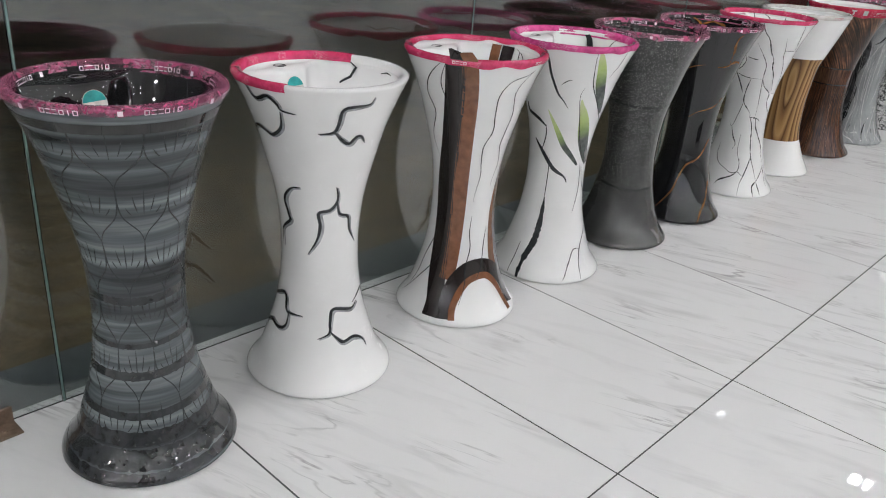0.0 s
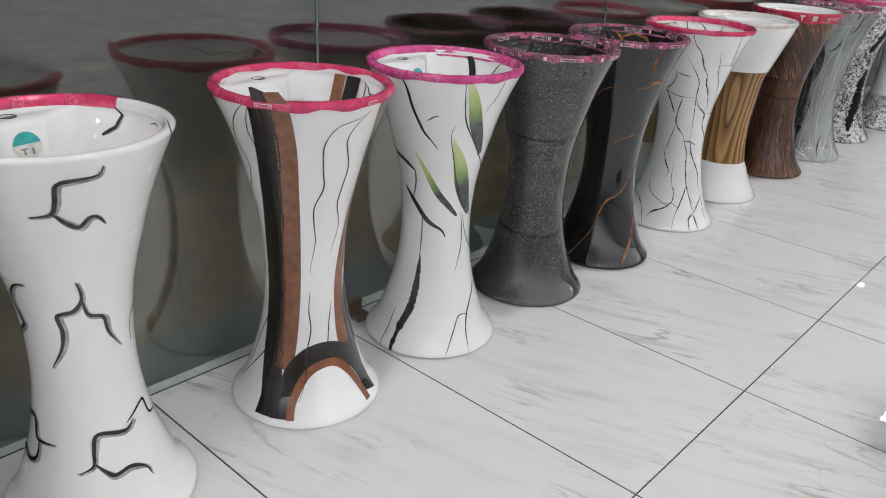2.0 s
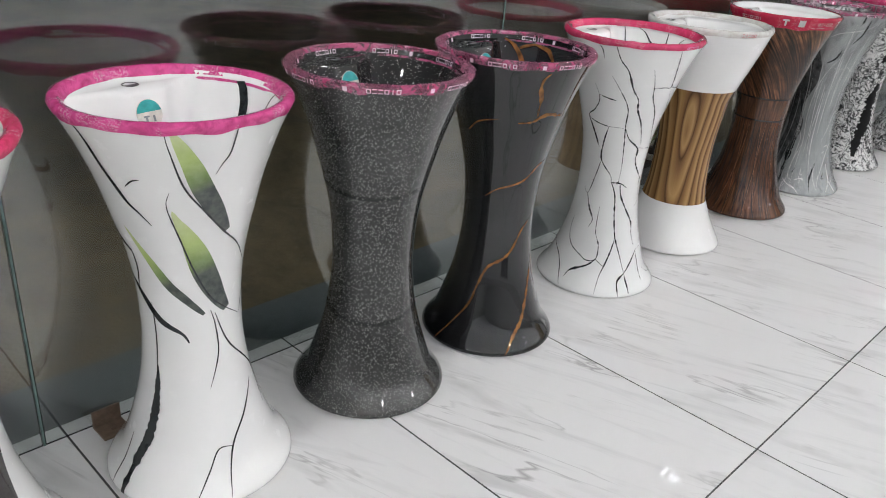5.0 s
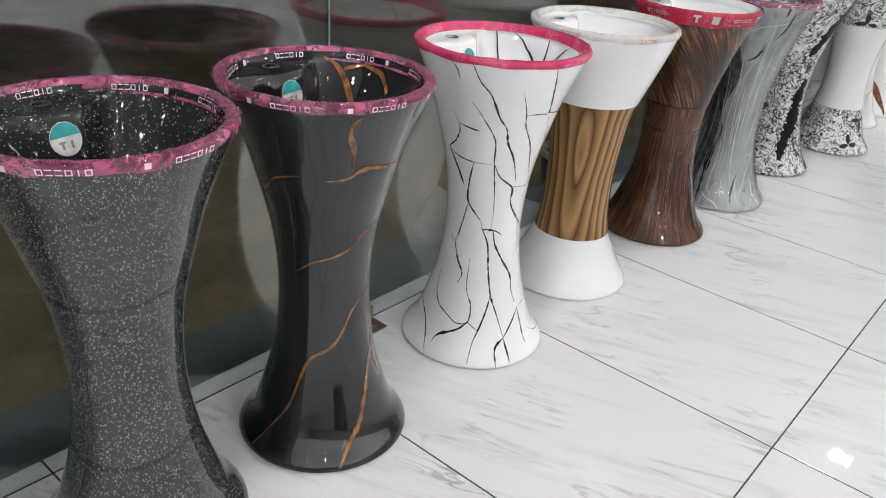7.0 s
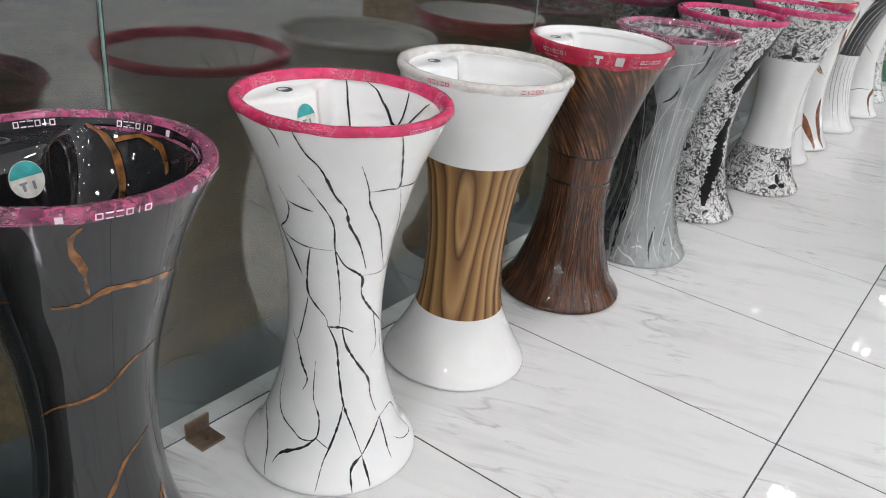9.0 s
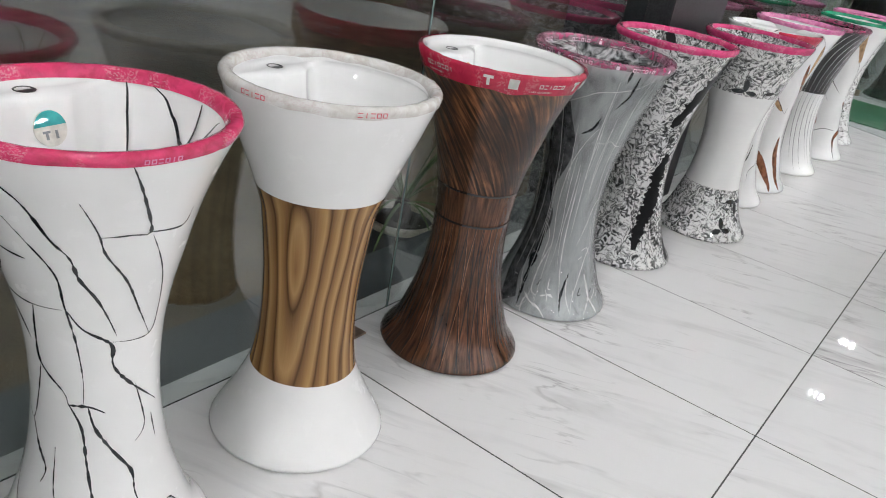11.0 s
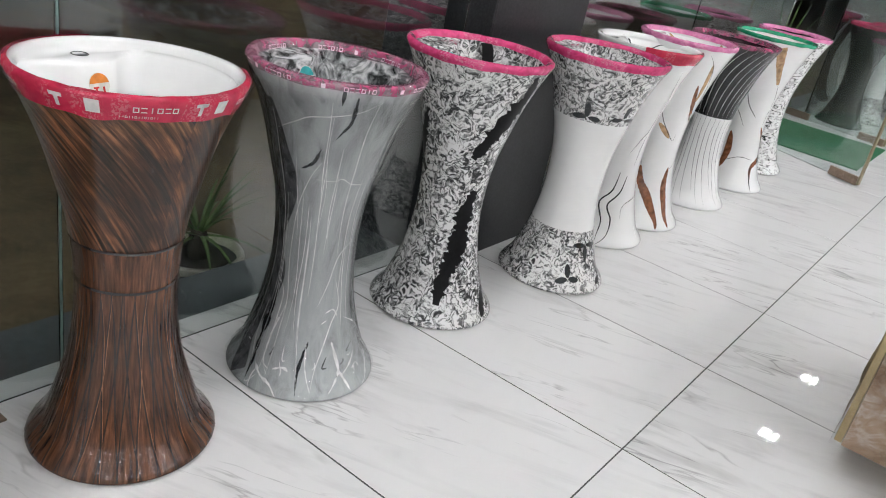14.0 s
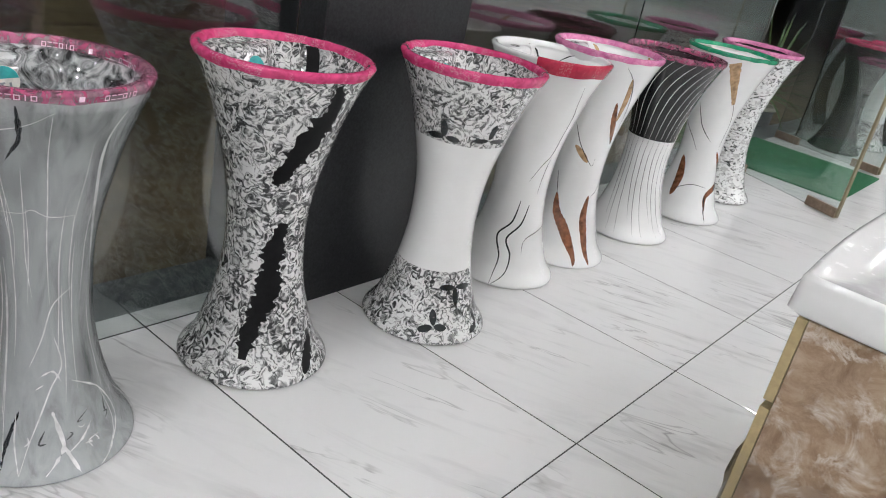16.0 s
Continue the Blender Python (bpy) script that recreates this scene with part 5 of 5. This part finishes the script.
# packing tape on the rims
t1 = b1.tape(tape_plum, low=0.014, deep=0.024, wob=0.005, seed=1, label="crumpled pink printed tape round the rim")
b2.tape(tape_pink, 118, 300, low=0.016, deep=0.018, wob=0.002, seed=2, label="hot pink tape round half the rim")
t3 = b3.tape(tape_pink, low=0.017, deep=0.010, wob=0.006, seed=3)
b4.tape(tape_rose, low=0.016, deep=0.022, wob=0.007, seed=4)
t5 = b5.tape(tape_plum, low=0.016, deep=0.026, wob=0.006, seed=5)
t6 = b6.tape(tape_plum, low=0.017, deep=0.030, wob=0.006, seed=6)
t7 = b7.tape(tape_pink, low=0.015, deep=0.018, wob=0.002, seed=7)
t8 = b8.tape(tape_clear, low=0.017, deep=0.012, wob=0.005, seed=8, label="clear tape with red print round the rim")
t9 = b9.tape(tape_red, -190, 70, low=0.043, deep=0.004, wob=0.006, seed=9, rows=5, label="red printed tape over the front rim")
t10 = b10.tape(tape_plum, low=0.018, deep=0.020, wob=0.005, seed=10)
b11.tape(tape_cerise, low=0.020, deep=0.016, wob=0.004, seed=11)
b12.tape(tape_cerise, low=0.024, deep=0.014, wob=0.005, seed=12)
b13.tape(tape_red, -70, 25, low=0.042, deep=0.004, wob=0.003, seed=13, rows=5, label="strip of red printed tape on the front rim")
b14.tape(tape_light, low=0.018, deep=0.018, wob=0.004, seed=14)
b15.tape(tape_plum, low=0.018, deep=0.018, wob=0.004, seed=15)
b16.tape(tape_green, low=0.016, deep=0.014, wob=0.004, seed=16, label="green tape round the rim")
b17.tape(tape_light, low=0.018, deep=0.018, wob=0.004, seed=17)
for b, t, turn in ((b1, t1, 0), (b5, t5, 14), (b6, t6, -6), (b10, t10, 20)):
    b.tape_marks(t, tape_print, [(a + turn, w) for a, w in ((-150, "oeoeieo"), (-122, "f"), (-112, "oeeoio"), (-75, "f"), (-62, "oeeoio"), (-26, "f"), (-14, "oeeoio"), (24, "f"), (36, "oeeoio"))])
    b.tape_marks(t, tape_print, [(a + turn, w) for a, w in ((60, "oioeeo"), (100, "f"), (112, "oioeeo"), (160, "oioeeo"), (205, "f"), (215, "oioeeo"))], side="in")
b7.tape_marks(t7, tape_light, [(-14, "ooeoio"), (22, "oioe")], tall=0.007, label="faint pale print on the tape")
b3.tape_marks(t3, tape_print, [(-66, "oeeo"), (2, "oee")], tall=0.008)
b8.tape_marks(t8, tape_scarlet, [(-92, "oeieo"), (-34, "eieoo")], tall=0.009, label="red printed bars on the clear tape")
b9.tape_marks(t9, tape_grey, [(-68, "t"), (-52, "f"), (-4, "t"), (8, "f"), (44, "f")], tall=0.024, drop=0.008, stroke=0.007, label="silver printed shape on the tape")
b9.tape_marks(t9, tape_grey, [(-112, "oeioeoi"), (-32, "oeioeo"), (24, "ooi")], tall=0.010, drop=0.014, stroke=0.0018, label="small silver printed bars on the tape")
b9.tape_marks(t9, tape_grey, [(-112, "iioiioiiooi"), (-38, "iioiioiioioii")], tall=0.004, drop=0.031, stroke=0.0008, label="tiny silver printed bars on the tape")
for b in (b1, b2, b4, b5, b6, b7, b10, b11, b12):
    b.sticker()
b9.sticker("orange", 0.022)


# clear film pulled over the grey basin
def film_wrap(b, z0, z1, lift=0.004):
    bm = bmesh.new()
    seg, rows = 96, 60
    grid = []
    for j in range(rows + 1):
        zz = z0 + (z1 - z0) * j / rows
        row = []
        for k in range(seg):
            th = 2 * math.pi * k / seg
            c, s = math.cos(th), math.sin(th)
            crease = noise.noise((c * 5, s * 5, zz * 3)) * 0.004 + noise.noise((c * 14, s * 14, zz * 9)) * 0.0016
            if zz < 0.13:
                crease += (0.13 - zz) / 0.13 * 0.005 * noise.noise((c * 16, s * 16, zz * 26))
            row.append(bm.verts.new(b.point(th, zz, max(0.0018, lift + crease))))
        grid.append(row)
    for a, c in zip(grid, grid[1:]):
        for k in range(seg):
            bm.faces.new((a[k], a[(k + 1) % seg], c[(k + 1) % seg], c[k]))
    ob = part("film", bm, film_m, b.root, "creased clear plastic film", True)
    ob.visible_shadow = False
    return ob


film_wrap(b10, 0.012, 0.765)

# film glints painted as pale strokes: long down the body, short crumples at the foot
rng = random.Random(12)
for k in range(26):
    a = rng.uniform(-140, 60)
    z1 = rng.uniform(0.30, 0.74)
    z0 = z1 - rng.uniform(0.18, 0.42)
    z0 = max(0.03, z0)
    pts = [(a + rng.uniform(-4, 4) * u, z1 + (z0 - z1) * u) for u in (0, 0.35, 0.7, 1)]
    b10.strokes("pale_line", line_white, [(rng.uniform(0.0010, 0.0022), *pts)], "painted glint along a film crease", lift=0.0012)
# crumples: white strokes for glints, every third one grey for a dark fold
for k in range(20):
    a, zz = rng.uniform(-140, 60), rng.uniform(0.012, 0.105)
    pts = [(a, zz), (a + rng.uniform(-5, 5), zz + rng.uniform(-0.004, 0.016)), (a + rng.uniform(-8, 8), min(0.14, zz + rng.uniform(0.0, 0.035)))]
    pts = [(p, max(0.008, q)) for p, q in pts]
    b10.strokes("film_crumple", line_white if k % 3 else flank_grey, [(rng.uniform(0.0015, 0.0045), *pts)], "painted light and dark of crumpled film at the foot", lift=0.0014)


# ---- entrance: two open glass doors, turf mat ----
def glass_door(name, hinge, tip, label):
    t = thing(name, label, "door", kind="structure")
    h, p = Vector(hinge), Vector(tip)
    d = (p - h).normalized()
    turn = math.degrees(math.atan2(d.y, d.x))
    L = (p - h).length
    glass_panel(t, hinge, tip, 0.012, 2.3, name="pane")
    for s in (0.0, L - 0.20):
        bm = box(s, s + 0.20, -0.016, 0.016, 0.006, 0.062, 0.002)
        bmesh.ops.create_cone(bm, cap_ends=True, segments=12, radius1=0.007, radius2=0.007, depth=0.036, matrix=pose(s + 0.10, 0, 0.034, 90, 0, 0))
        part("clamp", bm, steel_bronze, t, "bronzed steel bottom clamp", at=pose(h.x, h.y, 0, 0, 0, turn))
    part("edge_channel", box(L, L + 0.014, -0.010, 0.010, 0.012, 2.3, 0.001), brown_channel, t, "olive bronze edge channel", at=pose(h.x, h.y, 0, 0, 0, turn))
    bm = lathe([(0.012, 0.0), (0.012, 0.30)], 14)
    part("handle", bm, chrome, t, "steel pull handle", True, at=pose(h.x, h.y, 0, 0, 0, turn) @ pose(L - 0.07, -0.045, 0.95))
    return t


glass_door("door_1", (-0.985, 8.19), (-0.175, 7.86), "frameless glass door standing open into the room")
glass_door("door_2", (-1.10, 9.60), (-0.295, 9.42), "second frameless glass door standing open")
bm = box(-1.16, -0.255, 8.30, 9.30, 0.0005, 0.012, 0.003)
tagged(new("door_mat", mesh_of(bm, "door_mat", carpet)), "green artificial turf mat on the floor at the entrance", "mat")

# basins beyond the entrance
far = Basin(-0.735, 9.90, 0.82, "dark charcoal pedestal basin beyond the glass doors", speckled, black_glaze, group="basins beyond the doors")
far.tape(tape_pink)
far2 = Basin(-0.66, 10.42, 0.82, "white pedestal basin with a feather-print foot beyond the doors", [feather_light, white_glaze], white_glaze, cuts=(0.22,), group="basins beyond the doors")
far2.tape(tape_pink)
far3 = Basin(-0.62, 10.92, 0.82, "black pedestal basin beyond the glass doors", charcoal, black_glaze, group="basins beyond the doors")
far3.tape(tape_rose)
far4 = Basin(-0.60, 11.42, 0.82, "white pedestal basin beyond the glass doors", white_glaze, white_glaze, group="basins beyond the doors")

# ---- vanity cabinet with white basin ----
van = thing("vanity_cabinet", "brown marble-laminate vanity cabinet with beige edges, partly wrapped", "cabinet", (0.404, 4.56, 0))
part("body", box(0.020, 0.47, 0.0, 0.80, 0.10, 0.657, 0.001), brown_marble, van)
part("drawer_front", box(0.0, 0.0185, 0.002, 0.80, 0.483, 0.655, 0.001), brass_edge, van, "beige-edged drawer front")
part("door", box(0.0, 0.0185, 0.002, 0.398, 0.105, 0.467, 0.001), brass_edge, van, "beige-edged door")
part("door", box(0.0, 0.0185, 0.402, 0.80, 0.105, 0.467, 0.001), brass_edge, van, "beige-edged door")
for x in (0.14, 0.40):
    for y in (0.22, 0.70):
        part("leg", lathe([(0.018, 0.0), (0.022, 0.01), (0.022, 0.1)], 16), black_frame, van, "black leg", True, at=pose(x, y, 0))


def vanity_top():
    """A ceramic basin top: thick tapered lip, bowed front, sunken bowl."""
    t = thing("vanity_basin", "glossy white ceramic basin top on the brown vanity cabinet", "wash basin", (0.404, 4.56, 0.6575))
    bm = bmesh.new()

    def outline(inset, z, bow=0.012):
        pts = []
        x0, x1, y0, y1 = -0.026 + inset, 0.485 - inset, -0.006 + inset, 0.812 - inset
        r = max(0.006, 0.022 - inset * 0.2)
        for cx, cy, a0 in ((x1 - r, y0 + r, -90), (x1 - r, y1 - r, 0), (x0 + r, y1 - r, 90), (x0 + r, y0 + r, 180)):
            for k in range(5):
                a = radians(a0 + 90 * k / 4)
                pts.append((cx + r * math.cos(a), cy + r * math.sin(a), z))
            if a0 == 90:
                for k in range(1, 16):
                    y = y1 - r + (y0 - y1 + 2 * r) * k / 16
                    s = max(0.0, math.sin(math.pi * (y - y0 - 0.05) / (y1 - y0 - 0.1)))
                    pts.append((x0 - bow * s ** 0.7, y, z))
        return [bm.verts.new(p) for p in pts]

    def bowl(shrink, z):
        cx, cy, a, b = 0.25, 0.403, 0.185 * shrink, 0.31 * shrink
        pts = []
        N = 35
        for k in range(N):
            th = -math.pi / 2 + 2 * math.pi * k / N
            c, s = math.cos(th), math.sin(th)
            pts.append((cx + a * math.copysign(abs(c) ** 0.55, c), cy + b * math.copysign(abs(s) ** 0.55, s), z))
        return [bm.verts.new(p) for p in pts]

    rings = [outline(0.012, 0.0), outline(0.0, 0.008), outline(0.005, 0.066), outline(0.010, 0.074), outline(0.018, 0.075), outline(0.030, 0.070), bowl(1.0, 0.064), bowl(0.96, 0.050), bowl(0.86, -0.01), bowl(0.7, -0.045), bowl(0.3, -0.055)]
    for a, b in zip(rings, rings[1:]):
        m_ = len(a)
        for k in range(m_):
            bm.faces.new((a[k], a[(k + 1) % m_], b[(k + 1) % m_], b[k]))
    bm.faces.new(rings[-1])
    part("bowl", bm, white_glaze, t, smooth=True)
    part("drain", lathe([(0.022, 0.0), (0.026, 0.003), (0.02, 0.004)], 20), chrome, t, "chrome drain", True, at=pose(0.25, 0.403, -0.055))
    # closed disc again, with the hole's shade in its colour
    part("tap_hole", lathe([(0.014, 0.0), (0.017, 0.001), (0.013, 0.0015)], 20), hole_dark, t, "round tap hole drawn as a dark disc", True, at=pose(0.45, 0.403, 0.0695))


vanity_top()
# loose film hanging round the lower half of the cabinet
bm = bmesh.new()
grid = []
for j in range(25):
    zz = 0.10 + 0.27 * j / 24
    row = []
    for k in range(41):
        u = k / 40
        if u < 0.35:
            x, y = -0.004, 0.40 * (1 - u / 0.35) - 0.004
        else:
            x, y = 0.46 * (u - 0.35) / 0.65 - 0.004, -0.004
        w = 0.006 + 0.010 * noise.noise((u * 9, zz * 14, 1.3)) + 0.006 * noise.noise((u * 30, zz * 30, 4.0))
        w = max(0.002, w)
        row.append(bm.verts.new((x - (w * 0.3 if u < 0.36 else 0), y - (w if u > 0.34 else 0), zz + 0.02 * noise.noise((u * 6, 0.0, 2.0)) * (j / 24))))
    grid.append(row)
for a, b in zip(grid, grid[1:]):
    for k in range(40):
        bm.faces.new((a[k], a[k + 1], b[k + 1], b[k]))
wrap = part("film", bm, film_m, van, "loose clear plastic wrapping", True)
wrap.visible_shadow = False

# ---- low black stand on the floor ----
st = thing("display_stand", "low black metal stand with grey rubber buffers on the floor", "stand", (0.380, 1.16, 0))
part("base", box(0.0, 0.50, 0.0, 0.42, 0.012, 0.085, 0.004), black_frame, st)
part("top_plate", box(-0.004, 0.504, -0.004, 0.424, 0.0855, 0.095, 0.002), black_frame, st)
for x, y in ((-0.004, 0.27),):
    part("buffer", lathe([(0.020, 0.0), (0.026, 0.004), (0.026, 0.012), (0.022, 0.016)], 22), grey_rubber, st, "grey round rubber buffer", True, at=pose(x, y, 0.060, 0, -90, 0))
for x in (0.04, 0.46):
    for y in (0.04, 0.38):
        part("foot", lathe([(0.020, 0.0), (0.022, 0.004), (0.018, 0.0125)], 16), grey_rubber, st, "grey rubber foot", True, at=pose(x, y, 0))

# ---- plants outside ----
def palm(name, x, y, label, ground=-0.42, pot_h=0.27, pot_r=0.165, leaves=26, reach=0.42, lift=0.5, seed=1, droop=0.5, width=0.009):
    rng = random.Random(seed)
    t = thing(name, label, "plant", (x, y, ground))
    bm = lathe([(pot_r * 0.72, 0), (pot_r * 0.75, 0.01), (pot_r * 0.93, pot_h - 0.03), (pot_r * 0.90, pot_h - 0.03)], 36)
    part("pot", bm, pot_dark, t, "dark round pot", True)
    bm = lathe([(pot_r * 0.93, pot_h - 0.032), (pot_r, pot_h - 0.026), (pot_r, pot_h - 0.004), (pot_r * 0.985, pot_h), (pot_r * 0.86, pot_h), (pot_r * 0.85, pot_h - 0.05)], 36, cap=False)
    part("pot_rim", bm, pot_m, t, "pale rounded pot rim", True)
    bm = lathe([(pot_r * 0.86, pot_h - 0.035), (pot_r * 0.5, pot_h - 0.025), (0.01, pot_h - 0.02)], 30)
    part("soil", bm, pot_soil, t, "dark soil", True)
    bm = lathe([(0.036, pot_h - 0.03), (0.040, pot_h + 0.02), (0.033, pot_h + 0.06), (0.024, pot_h + 0.085)], 14)
    part("trunk", bm, trunk_m, t, "stubby trunk", True)
    for k in range(leaves):
        a = k * 2.399 + rng.uniform(-0.3, 0.3)
        up = rng.uniform(0.15, 1.0)
        ln = reach * rng.uniform(0.7, 1.1)
        bm = bmesh.new()
        prev = None
        for i in range(9):
            u = i / 8
            out = ln * u * (1 - 0.55 * up)
            zz = pot_h + 0.06 + lift * up * u - droop * ln * u * u * (1.1 - up * 0.7)
            zz = max(zz, 0.02)
            w = width * (1 - u) ** 0.6 + 0.0008
            c, s = math.cos(a), math.sin(a)
            row = [bm.verts.new((c * out - s * w, s * out + c * w, zz)), bm.verts.new((c * out, s * out, zz - w * 0.5)), bm.verts.new((c * out + s * w, s * out - c * w, zz))]
            if prev:
                bm.faces.new((prev[0], prev[1], row[1], row[0]))
                bm.faces.new((prev[1], prev[2], row[2], row[1]))
            prev = row
        part("leaf", bm, leaf_m, t)
    return t


palm("potted_plant", -1.66, 4.14, "spiky potted plant in a pale-rimmed pot outside the glass", seed=4)
palm("potted_plant", -1.47, 10.1, "taller potted palm outside in the dark", pot_h=0.55, lift=0.80, reach=0.62, seed=9, leaves=40, width=0.016)

# ---- floor tiles ----
def tile_mesh(x0, x1):
    bm = box(-(x1 - x0) / 2 + 0.0020, (x1 - x0) / 2 - 0.0020, -0.3 + 0.0024, 0.3 - 0.0024, -0.010, 0.0, 0.0007)
    return mesh_of(bm, "tile", marble)


tile_me, edge_tile_me = tile_mesh(0, 1.2), tile_mesh(EDGE_X, 0)
for i in range(4):
    for j in range(-8, 24):
        ob = new("tile", tile_me if i else edge_tile_me)
        ob.parent = floor
        ob.matrix_basis = pose(-0.6 + 1.2 * i if i else EDGE_X / 2, 0.3 + 0.6 * j, 0.0)
